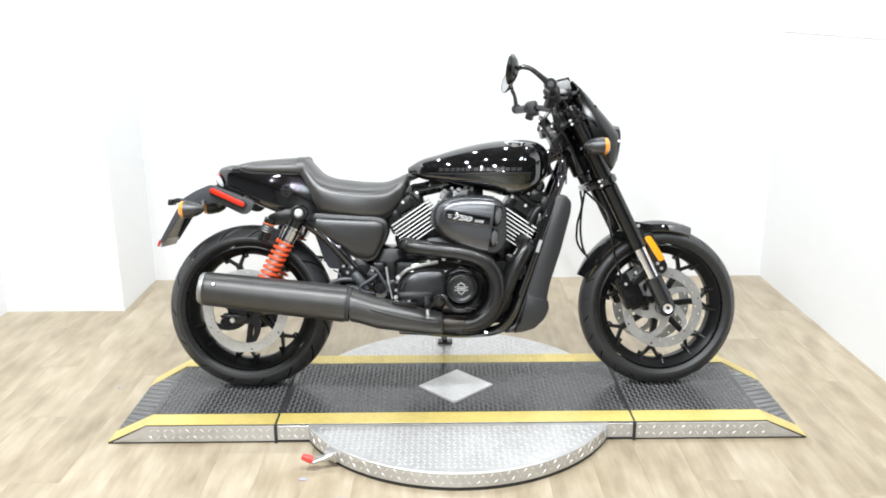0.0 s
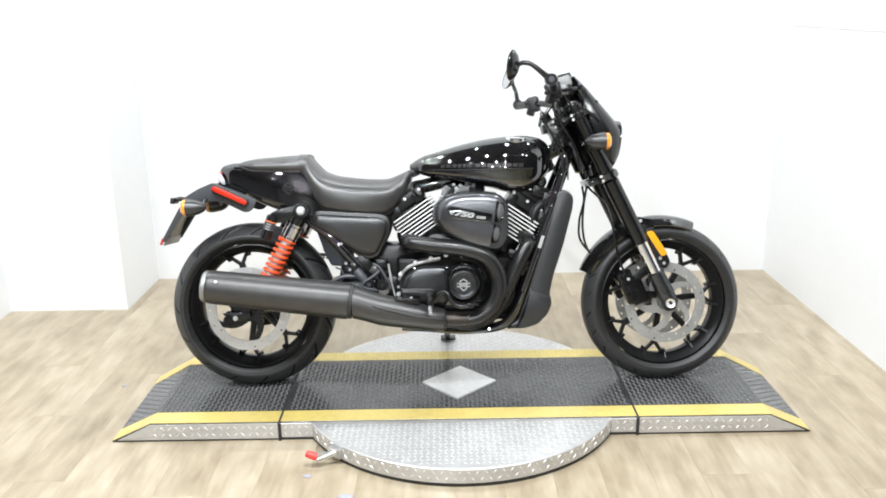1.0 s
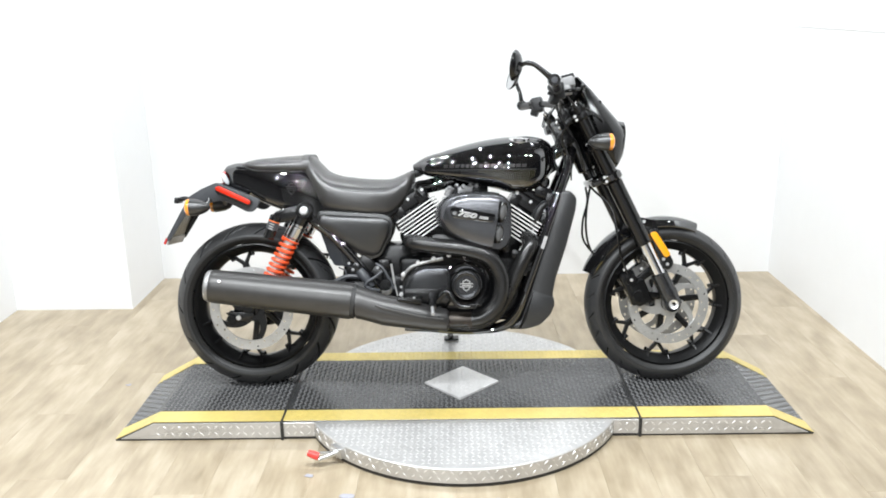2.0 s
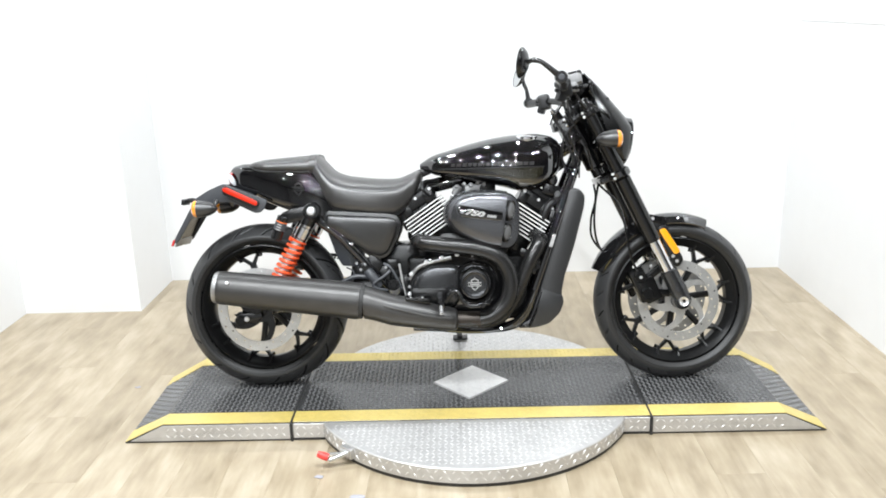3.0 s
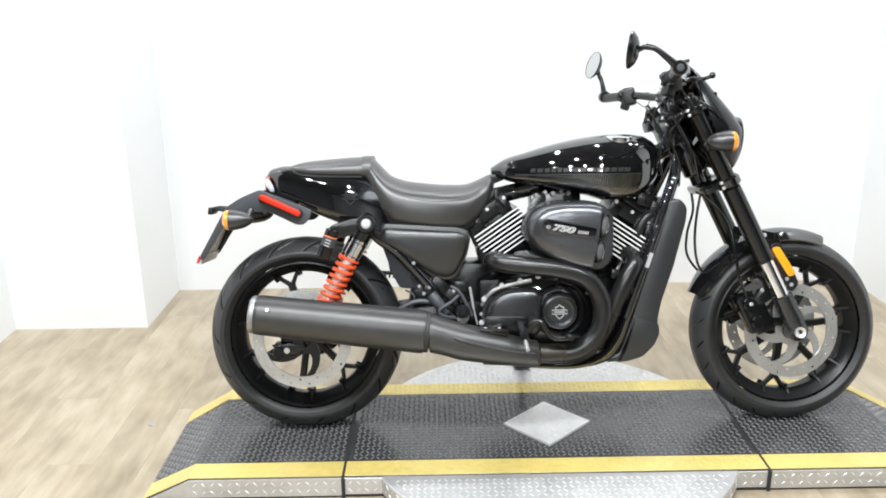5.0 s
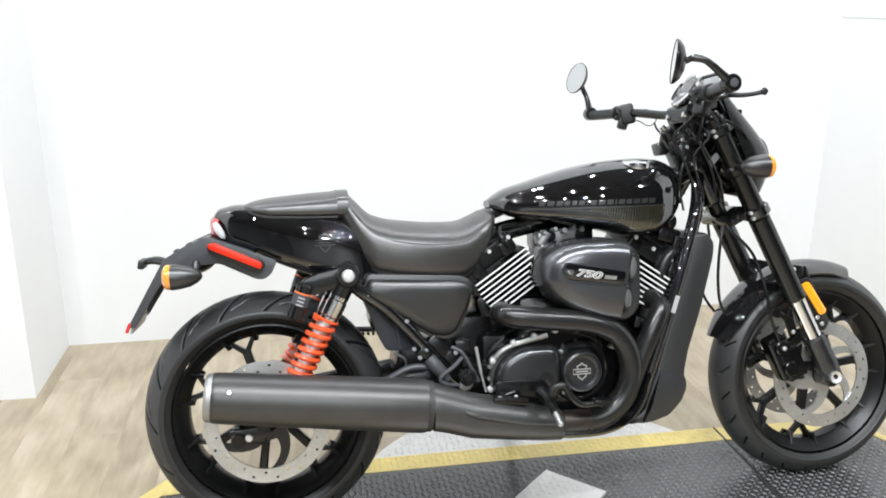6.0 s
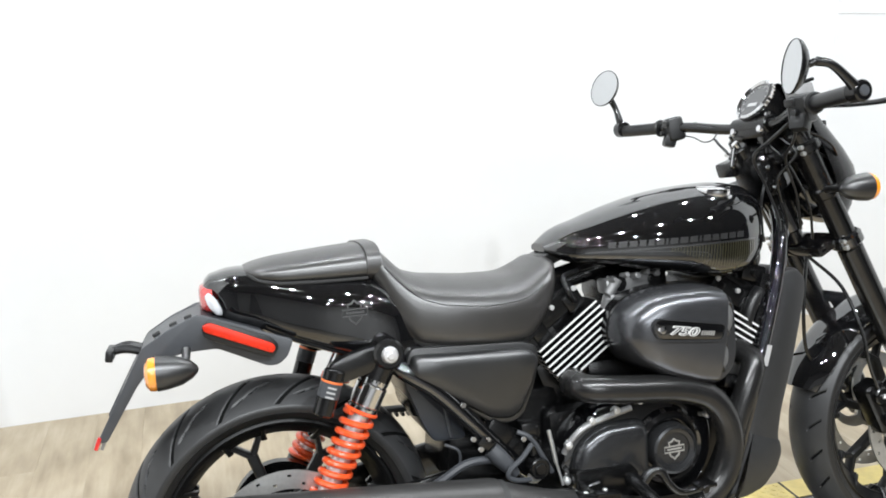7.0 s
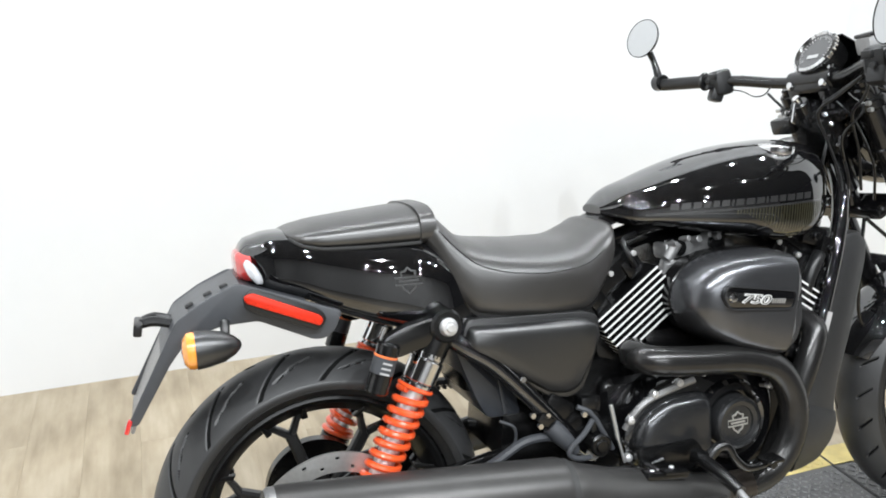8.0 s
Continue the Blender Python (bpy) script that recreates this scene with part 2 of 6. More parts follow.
def lathe(profile, centre=(0, 0, 0), axis=(0, 1, 0), seg=48):
    """Turns (radius, along) round an axis through centre."""
    ax = Vector(axis).normalized()
    u = ax.orthogonal().normalized() if abs(ax.y) < 0.99 else Vector((1, 0, 0))
    v = ax.cross(u)
    c = Vector(centre)
    bm = bmesh.new()
    rows = []
    for r, a in profile:
        if r < 1e-6:
            rows.append([bm.verts.new(c + ax * a)])
        else:
            rows.append([bm.verts.new(c + ax * a + r * (math.cos(t) * u + math.sin(t) * v)) for t in (2 * math.pi * k / seg for k in range(seg))])
    for a, b in zip(rows, rows[1:]):
        for i in range(seg):
            j = (i + 1) % seg
            if len(a) == 1 and len(b) > 1:
                bm.faces.new((a[0], b[i], b[j]))
            elif len(b) == 1 and len(a) > 1:
                bm.faces.new((a[i], a[j], b[0]))
            elif len(a) > 1:
                bm.faces.new((a[i], a[j], b[j], b[i]))
    return bm


def rod(p, q, r, seg=16, edge=0.15):
    """A round bar with softened ends."""
    p, q = Vector(p), Vector(q)
    h = (q - p).length
    e = min(edge * r, h / 3)
    return lathe([(0, 0), (r - e, 0), (r, e), (r, h - e), (r - e, h), (0, h)], p, q - p, seg)


def rounded(pts, radius, n=4):
    """An outline with its corners rounded off."""
    out = []
    k = len(pts)
    for i in range(k):
        a, b, c = Vector(pts[i - 1]), Vector(pts[i]), Vector(pts[(i + 1) % k])
        ra = min(radius, 0.45 * (a - b).length, 0.45 * (c - b).length)
        p, q = b + (a - b).normalized() * ra, b + (c - b).normalized() * ra
        for j in range(n + 1):
            t = j / n
            out.append((1 - t)**2 * p + 2 * t * (1 - t) * b + t * t * q)
    return out


def plate(outline, y0, y1, bevel=0.003, radius=0.0, n=4):
    """A slab with an (x, z) outline between two depths, its rims softened."""
    pts = rounded(outline, radius, n) if radius else [Vector(p) for p in outline]
    s = 1 if y1 > y0 else -1

    def inset(k):
        res = []
        m = len(pts)
        for i in range(m):
            d = (pts[(i + 1) % m] - pts[i - 1])
            nrm = Vector((-d.y, d.x)).normalized() if d.length > 1e-9 else Vector((0, 0))
            res.append(pts[i] + nrm * k)
        return res

    area = sum(pts[i - 1].x * pts[i].y - pts[i].x * pts[i - 1].y for i in range(len(pts)))
    g = bevel if area > 0 else -bevel
    rings = []
    for y, k in ((y0, g), (y0 + s * bevel * 0.3, g * 0.3), (y0 + s * bevel, 0), (y1 - s * bevel, 0), (y1 - s * bevel * 0.3, g * 0.3), (y1, g)):
        rings.append([(p.x, y, p.y) for p in inset(k)])
    return loft(rings)


def box(c, size, turn=(0, 0, 0), bevel=0.004, seg=2):
    bm = bmesh.new()
    bmesh.ops.create_cube(bm, size=1)
    bmesh.ops.scale(bm, vec=size, verts=bm.verts[:])
    if bevel:
        bmesh.ops.bevel(bm, geom=bm.edges[:], offset=min(bevel, min(size) * 0.45), segments=seg, affect="EDGES", profile=0.6)
    return moved(bm, pose(*c, *turn))


def section(x, zb, zt, w, n=2.4, seg=40, squash=0.5, nb=0):
    """A rounded cross-section of a body at x; squash is where its widest height lies."""
    zc = zb + (zt - zb) * squash
    ring = []
    for k in range(seg):
        a = 2 * math.pi * k / seg
        ca, sa = math.cos(a), math.sin(a)
        h = zt - zc if sa > 0 else zc - zb
        e = n if sa > 0 or not nb else nb
        ring.append((x, w * math.copysign(abs(ca)**(2 / e), ca), zc + h * math.copysign(abs(sa)**(2 / e), sa)))
    return ring


def bolt(p, axis, r=0.006, h=0.005):
    return rod(p, Vector(p) + Vector(axis).normalized() * h, r, 6 if r < 0.008 else 12)


def lug_field(name, mat, spots, parent, size=(0.024, 0.007, 0.0016), label=""):
    """Raised lozenges of tread plate. spots: place, direction along, direction across, normal."""
    verts, faces = [], []
    for p, u, v, w in spots:
        o = len(verts)
        a, b, h = u * size[0] / 2, v * size[1] / 2, w * size[2]
        low = p - w * 0.0012
        verts += [low - a, low - b, low + a, low + b, p + h - a * 0.5, p + h - b * 0.35, p + h + a * 0.5, p + h + b * 0.35]
        faces += [(o + i, o + (i + 1) % 4, o + 4 + (i + 1) % 4, o + 4 + i) for i in range(4)] + [(o + 4, o + 5, o + 6, o + 7)]
    me = bpy.data.meshes.new(name)
    me.from_pydata([tuple(v) for v in verts], [], faces)
    me.materials.append(mat)
    ob = new(name, me)
    ob.parent = parent
    return tagged(ob, label, kind="stuff")


def lug_spots(p0, u, v, nu, nv, step, keep):
    """A lattice of lugs whose lean alternates."""
    u, v = Vector(u).normalized(), Vector(v).normalized()
    w = u.cross(v)
    spots = []
    for i in range(nu):
        for j in range(nv):
            p = Vector(p0) + u * step * (i + 0.5) + v * step * (j + 0.5)
            if keep(p):
                s = 1 if (i + j) % 2 else -1
                a = (u + s * v).normalized()
                spots.append((p, a, (s * u * -1 + v).normalized() if s > 0 else (u + v).normalized(), w))
    return spots

# ---- the room ----
XL, XR, YB, YF = -2.145, 1.677, 1.293, -3.4
PIL_X, PIL_Y = -1.578, 0.823


def slab(name, lo, hi, mat, label, category):
    c = [(a + b) / 2 for a, b in zip(lo, hi)]
    s = [b - a for a, b in zip(lo, hi)]
    return tagged(finish(name, box(c, s, bevel=0), mat), label, category, kind="structure")


BAY_Y, EAST_Y, HX0, HX1, HY = -0.8, -0.8, -6.0, 6.0, -9.0
slab("wall_north", (PIL_X, YB, -0.1), (XR + 0.35, YB + 0.15, CEIL), WALLP, "plain white painted back wall behind the motorcycle", "wall")
slab("wall_west", (XL - 0.15, BAY_Y, -0.1), (XL, PIL_Y, CEIL), WALLP, "plain white painted side wall of the photo bay", "wall")
slab("wall_pillar", (XL - 0.15, PIL_Y, -0.1), (PIL_X, YB + 0.15, CEIL), WALLP, "white boxed-out wall corner projecting into the bay", "wall")
slab("wall_east", (XR, EAST_Y, -0.1), (XR + 0.20, YB, 1.372), WALLP, "white low wall panel with a flat top ledge", "wall")
slab("wall_east_upper", (XR + 0.20, EAST_Y, -0.1), (XR + 0.35, YB, CEIL), WALLP, "white upper wall set back behind the ledge", "wall")
# unseen hall walls: pale south brightens the bike's reflections, dark east deepens its blacks
slab("wall_south", (HX0, HY - 0.15, -0.1), (HX1, HY, CEIL), PALEWALL, "unseen pale wall closing the showroom, added to brighten reflections", "wall")
slab("wall_hall_west", (HX0 - 0.15, HY - 0.15, -0.1), (HX0, BAY_Y, CEIL), DARKWALL, "unseen grey showroom side wall, added to tone reflections", "wall")
slab("wall_hall_east", (HX1, HY - 0.15, -0.1), (HX1 + 0.15, EAST_Y, CEIL), DIMWALL, "unseen dark grey showroom side wall, added to darken reflections", "wall")
slab("wall_return_west", (HX0 - 0.15, BAY_Y, -0.1), (XL - 0.15, BAY_Y + 0.15, CEIL), DARKWALL, "unseen grey wall beside the photo bay, added to tone reflections", "wall")
slab("wall_return_east", (XR + 0.35, EAST_Y, -0.1), (HX1 + 0.15, EAST_Y + 0.15, CEIL), DIMWALL, "unseen dark grey wall beside the photo bay, added to darken reflections", "wall")
slab("ceiling", (HX0 - 0.15, HY - 0.15, CEIL), (HX1 + 0.15, YB + 0.15, CEIL + 0.12), CEILP, "plain dark grey ceiling with recessed spot lamps", "ceiling")
tagged(finish("trim", box((XR - 0.0005, (EAST_Y + YB) / 2, 1.277), (0.005, YB - EAST_Y - 0.02, 0.008), bevel=0.0015), WALLP), "thin white trim strip along the low wall", "trim", kind="structure")
floor = slab("floor", (HX0 - 0.15, HY - 0.15, -0.12), (HX1 + 0.15, YB + 0.15, -0.006), BASEP, "light oak wood-look plank floor", "floor")

# recessed lamp rings in the ceiling, the added unseen row at y -6.6 included
first = None
for lx in LAMP_X:
    for ly, watts in LAMP_Y:
        if ly < -3 and lx > 0.5:
            continue
        if first is None:
            first = new("ceiling_lamp")
            first.matrix_world = pose(lx, ly, CEIL)
            part("ring", lathe([(0.068, -0.02), (0.072, -0.03), (0.095, -0.03), (0.1, -0.022), (0.1, 0.0), (0.068, 0.0), (0.068, -0.02)], axis=(0, 0, 1), seg=32), ALU, first)
            tagged(first, "round recessed ceiling spot lamp with metal ring", "lamp", "ceiling spot lamps")
        else:
            copy_thing(first, pose(lx, ly, CEIL))

# ---- turntable and ramps ----
DECK, DY0, DY1 = 0.066, -0.465, 0.100
DISC_X, DISC_Y, DISC_R = 0.010, -0.206, 0.568
JOINT, GAP = 0.600, 0.004
STRIPE = 0.075


def strip(x0, x1, ya, yb, z, thick=0.0018):
    return box(((x0 + x1) / 2, (ya + yb) / 2, z + thick / 2), (x1 - x0, yb - ya, thick), bevel=0.0006, seg=1)


up = Vector((0, 0, 1))
turntable = tagged(new("turntable"), "round aluminium tread-plate turntable with dark grey deck and yellow edge stripes", "turntable")
part("disc", lathe([(0, 0.012), (DISC_R - 0.004, 0.012), (DISC_R, 0.014), (DISC_R, DECK - 0.006), (DISC_R - 0.003, DECK - 0.003), (0, DECK - 0.003)], (DISC_X, DISC_Y, 0), (0, 0, 1), 128), TREAD, turntable, "bright aluminium tread-plate disc")
part("base_ring", lathe([(0, 0), (DISC_R - 0.004, 0), (DISC_R - 0.002, 0.0115), (0, 0.0115)], (DISC_X, DISC_Y, 0), (0, 0, 1), 96), BLACKTRIM, turntable, "black base edge")
part("deck", box((0, (DY0 + DY1) / 2, (DECK + 0.008) / 2 + 0.002), (2 * JOINT - GAP, DY1 - DY0, DECK - 0.008), bevel=0.002, seg=1), DECKP, turntable, "dark grey painted tread-plate deck")
for ya in (DY0, DY1 - STRIPE):
    part("edge_stripe", strip(-JOINT + GAP / 2, JOINT - GAP / 2, ya, ya + STRIPE, DECK + 0.0022 - 0.001), YELLOW, turntable, "worn yellow painted edge stripe")
for sx in (-1, 1):
    x0, x1 = sorted((sx * 0.492, sx * (JOINT - 0.001)))
    part("skirt", box(((x0 + x1) / 2, DY0 - 0.002, 0.036), (x1 - x0, 0.004, 0.052), bevel=0.001, seg=1), TREAD, turntable, "bright tread-plate side skirt")
    part("foot_strip", box(((x0 + x1) / 2, DY0 + 0.004, 0.004), (x1 - x0, 0.012, 0.008), bevel=0.001, seg=1), BLACKTRIM, turntable)
for sx in (-1, 1):
    lug_field("skirt_tread", LUG, lug_spots((min(sx * 0.499, sx * 0.594), DY0 - 0.004, 0.012), (1, 0, 0), (0, 0, 1), 4, 2, 0.0235, lambda p: True), turntable, (0.0240, 0.0064, 0.0014))
dia = [(-0.006, -0.136), (0.137, 0.003), (0.008, 0.136), (-0.135, -0.003)]
part("diamond_plate", loft([[(0.006 + x * k, -0.189 + y * k, z) for x, y in dia] for z, k in ((DECK + 0.0005, 1), (DECK + 0.0085, 1), (DECK + 0.0094, 0.99))]), LUG, turntable, "bare aluminium diamond plate")
in_dia = lambda p: abs(p.x - 0.006) / 0.136 + abs(p.y + 0.189) / 0.136
ST = 0.0165
lug_field("deck_tread", DECKLUG, lug_spots((-JOINT, DY0, DECK + 0.0026), (1, 0, 0), (0, 1, 0), 73, 35, ST, lambda p: DY0 + STRIPE + 0.006 < p.y < DY1 - STRIPE - 0.006 and abs(p.x) < JOINT - 0.012 and in_dia(p) > 1.06), turntable, (0.0195, 0.0058, 0.0019))
lug_field("stripe_tread", YELLOW, lug_spots((-JOINT, DY0, DECK + 0.003), (1, 0, 0), (0, 1, 0), 73, 35, ST, lambda p: not (DY0 + STRIPE - 0.008 < p.y < DY1 - STRIPE + 0.008) and DY0 + 0.01 < p.y < DY1 - 0.01 and abs(p.x) < JOINT - 0.012), turntable, (0.0195, 0.0058, 0.0012))
lug_field("diamond_tread", LUG, lug_spots((-0.17, -0.365, DECK + 0.0094), (1, 0, 0), (0, 1, 0), 21, 21, 0.0168, lambda p: in_dia(p) < 0.9), turntable, (0.0185, 0.0050, 0.0011))
lug_field("disc_tread", LUG, lug_spots((DISC_X - 0.6, DISC_Y - 0.6, DECK - 0.003), (1, 0, 0), (0, 1, 0), 63, 63, 0.0192, lambda p: math.hypot(p.x - DISC_X, p.y - DISC_Y) < DISC_R - 0.016 and not DY0 - 0.012 < p.y < DY1 + 0.012), turntable, (0.0215, 0.0058, 0.0016))
rim_spots = []
for i in range(132):
    for j in range(2):
        a = 2 * math.pi * (i + 0.5 * j) / 132
        w = Vector((math.cos(a), math.sin(a), 0))
        u = Vector((-w.y, w.x, 0))
        s = 1 if (i + j) % 2 else -1
        p = Vector((DISC_X, DISC_Y, 0.028 + 0.022 * j)) + w * DISC_R
        if not DY0 < p.y < DY1:
            rim_spots.append((p, (u + s * up).normalized(), (up - s * u).normalized() * s, w))
lug_field("rim_tread", LUG, rim_spots, turntable, (0.0230, 0.0062, 0.0014))


def ramp(sx, tip, bend):
    ob = tagged(new("ramp"), "wedge ramp with dark grey tread deck and yellow edges", "ramp", "turntable ramps")
    x0 = sx * (JOINT + GAP)
    far_tip = 0.040
    far_bend = DY1 - 0.016
    rings = []
    for x, z, yfar in ((x0, DECK, DY1), (bend, DECK, far_bend), (tip, 0.004, far_tip)):
        rings.append([(x, DY0, 0.002), (x, DY0, z), (x, yfar, z), (x, yfar, 0.002)])
    part("deck", loft(rings), DECKP, ob, "dark grey painted tread-plate ramp deck", 12)
    # stripes follow the flat and the slope
    for near in (True, False):
        rr = []
        for x, z, yfar in ((x0, DECK, DY1), (bend, DECK, far_bend), (tip, 0.004, far_tip)):
            ya = DY0 if near else yfar - STRIPE
            yb = DY0 + STRIPE if near else yfar
            rr.append([(x, ya, z + 0.0005), (x, ya, z + 0.0026), (x, yb, z + 0.0026), (x, yb, z + 0.0005)])
        part("edge_stripe", loft(rr), YELLOW, ob, "worn yellow painted edge stripe", 12)
    a, b = sorted((x0, bend))
    out = [(x0, 0.007), (x0, DECK - 0.003), (bend, DECK - 0.003), (tip - sx * 0.02, 0.008), (tip - sx * 0.02, 0.007)]
    part("skirt", plate(out, DY0 - 0.0045, DY0 - 0.0005, 0.001), TREAD, ob, "bright tread-plate side skirt", 12)
    a, b = sorted((x0, tip))
    part("foot_strip", box(((a + b) / 2, DY0 + 0.004, 0.003), (b - a, 0.012, 0.006), bevel=0.001, seg=1), BLACKTRIM, ob)
    nflat = int(abs(bend - x0) / ST)
    m0 = min(x0, bend)
    spots = lug_spots((m0, DY0, DECK + 0.0008), (1, 0, 0), (0, 1, 0), nflat, 35, ST, lambda p: DY0 + STRIPE + 0.006 < p.y < DY1 - STRIPE - 0.006)
    run = Vector((tip - bend, 0, 0.004 - DECK))
    d = run.normalized()
    if sx < 0:
        sp = lug_spots((tip, DY0, 0.0048), -d, (0, 1, 0), int(run.length / ST), 35, ST, lambda p: DY0 + STRIPE + 0.006 < p.y < far_tip - STRIPE + 0.02)
    else:
        sp = lug_spots((bend, DY0, DECK + 0.0008), d, (0, 1, 0), int(run.length / ST), 35, ST, lambda p: DY0 + STRIPE + 0.006 < p.y < far_tip - STRIPE + 0.02)
    lug_field("deck_tread", DECKLUG, spots + sp, ob, (0.0195, 0.0058, 0.0019))
    side = lug_spots((min(x0, bend) + 0.003, DY0 - 0.0045, 0.011), (1, 0, 0), (0, 0, 1), int(abs(bend - x0) / 0.0245), 2, 0.0245, lambda p: True)
    lug_field("skirt_tread", LUG, side, ob, (0.0250, 0.0066, 0.0014))
    return ob


ramp(-1, -1.170, -1.036)
ramp(1, 1.187, 1.048)
for sx in (-1, 1):
    tagged(finish("joint_strip", box((sx * (JOINT + 0.002), (DY0 + DY1) / 2 - 0.004, DECK / 2 + 0.0015), (0.010, DY1 - DY0 + 0.014, DECK + 0.003), bevel=0.002, seg=1), BLACKTRIM), "black rubber strip in the joint between deck and ramp", "trim", "joint strips")

# locking lever on the turntable's edge
lock = tagged(new("lock_lever"), "steel turntable locking lever with red vinyl tip", "lever")
part("bracket", join(box((-0.392, -0.612, 0.038), (0.05, 0.03, 0.035), (0, 0, -42), 0.003), rod((-0.415, -0.600, 0.040), (-0.388, -0.632, 0.040), 0.012)), STEEL, lock)
part("lever_arm", join(tube([(-0.392, -0.625, 0.042), (-0.425, -0.642, 0.036), (-0.452, -0.656, 0.032)], [0.010, 0.008, 0.007]), box((-0.432, -0.640, 0.046), (0.05, 0.012, 0.006), (0, 8, 15), 0.002)), STEEL, lock)
part("red_tip", tube([(-0.452, -0.652, 0.040), (-0.468, -0.650, 0.046), (-0.485, -0.646, 0.050)], [0.012, 0.013, 0.010]), REDGRIP, lock, "red vinyl dipped tip")

# ---- the motorcycle: x ahead, y to its left, z up from the tyres' contact ----
LEAN_DEG, STEER_DEG = 11.4, -2.6
BODY = Matrix.Translation((0, 0, 0.0025)) @ Matrix.Diagonal((0.993, 0.97, 0.990, 1))
bike = tagged(new("motorcycle"), "black V-twin street motorcycle with orange rear springs, leaning on its stand", "motorcycle")
bike.matrix_world = pose(0.006, -0.152, DECK - 0.004, -LEAN_DEG, 0, 0)
FW, RW = Vector((0.744, 0, 0.289)), Vector((-0.741, 0, 0.298))
RAKE = Vector((-0.438, 0, 0.899))
HEAD = Matrix.Translation((0.42, 0, 0.88))
STEER = HEAD @ Matrix.Rotation(radians(-STEER_DEG), 4, RAKE) @ HEAD.inverted()


def bpart(name, bm, mat, parent, label="", sharp=32):
    """A part of the body work."""
    return part(name, moved(bm, BODY), mat, parent, label, sharp)


def fpart(name, bm, mat, parent, label="", sharp=32):
    """A part that turns with the handlebar."""
    return part(name, moved(bm, STEER @ BODY), mat, parent, label, sharp)


def wpart(name, bm, mat, parent, label="", sharp=32):
    """A part of the front wheel."""
    return part(name, moved(bm, STEER), mat, parent, label, sharp)


# wheels
def tyre_mesh(c, R, W, rim_r, rim_w, grooves, sweep):
    """A tyre: arched tread with slanted grooves pressed in, shoulders and nearly flat sidewalls."""
    segs, half = 900, W / 2
    drop = half * 0.52
    prof = []
    for k in range(97):
        s = -1 + 2 * k / 96
        prof.append((s * half, R - drop * abs(s)**2.3, abs(s)))
    shoulder = R - drop
    side = []
    for t in (0.12, 0.28, 0.45, 0.47, 0.50, 0.70, 0.86, 1.0):
        y = half + (rim_w / 2 + 0.004 - half) * t**1.6 + 0.0035 * math.sin(math.pi * t) + (0.001 if t == 0.47 else 0)
        side.append((y, shoulder + (rim_r + 0.003 - shoulder) * t, 2.0))
    prof = [(-y, r, k) for y, r, k in side[::-1]] + prof + side
    bm = bmesh.new()
    rows, cut = [], []
    turn = 1 if sweep > 0 else -1
    for y, r, s in prof:
        row, deep = [], []
        for i in range(segs):
            t = 2 * math.pi * (i / segs + sweep * min(s, 1.0)**1.3 / grooves)
            f = (i * grooves / segs + (0 if y < 0 else 0.5)) % 1
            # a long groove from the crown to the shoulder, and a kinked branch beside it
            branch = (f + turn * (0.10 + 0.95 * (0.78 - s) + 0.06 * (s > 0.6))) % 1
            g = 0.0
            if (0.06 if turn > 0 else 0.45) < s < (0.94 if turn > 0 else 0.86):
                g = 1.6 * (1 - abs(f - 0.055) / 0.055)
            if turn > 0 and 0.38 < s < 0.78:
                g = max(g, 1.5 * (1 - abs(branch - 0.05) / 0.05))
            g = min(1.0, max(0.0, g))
            rr = r - 0.0065 * g
            row.append(bm.verts.new((c.x + rr * math.cos(t), c.y + y, c.z + rr * math.sin(t))))
            deep.append(g)
        rows.append(row)
        cut.append(deep)
    for a in range(len(rows) - 1):
        for i in range(segs):
            j = (i + 1) % segs
            f = bm.faces.new((rows[a][i], rows[a][j], rows[a + 1][j], rows[a + 1][i]))
            # deep faces take the groove colour, which holds their shade
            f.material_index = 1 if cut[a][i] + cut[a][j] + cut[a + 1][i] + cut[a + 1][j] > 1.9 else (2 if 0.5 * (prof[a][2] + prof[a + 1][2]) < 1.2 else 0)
    return bm


def rim_mesh(c, rim_r, w):
    h = w / 2
    prof = [(rim_r - 0.012, -h + 0.006), (rim_r - 0.004, -h - 0.002), (rim_r + 0.001, -h), (rim_r + 0.001, -h + 0.006), (rim_r - 0.006, -h + 0.012), (rim_r - 0.010, -h + 0.022), (rim_r - 0.022, -h * 0.35), (rim_r - 0.022, h * 0.35), (rim_r - 0.010, h - 0.022),
            (rim_r - 0.006, h - 0.012), (rim_r + 0.001, h - 0.006), (rim_r + 0.001, h), (rim_r - 0.004, h + 0.002), (rim_r - 0.012, h - 0.006), (rim_r - 0.033, h * 0.4), (rim_r - 0.034, 0), (rim_r - 0.033, -h * 0.4), (rim_r - 0.012, -h + 0.006)]
    return lathe(prof, c, (0, 1, 0), 96)


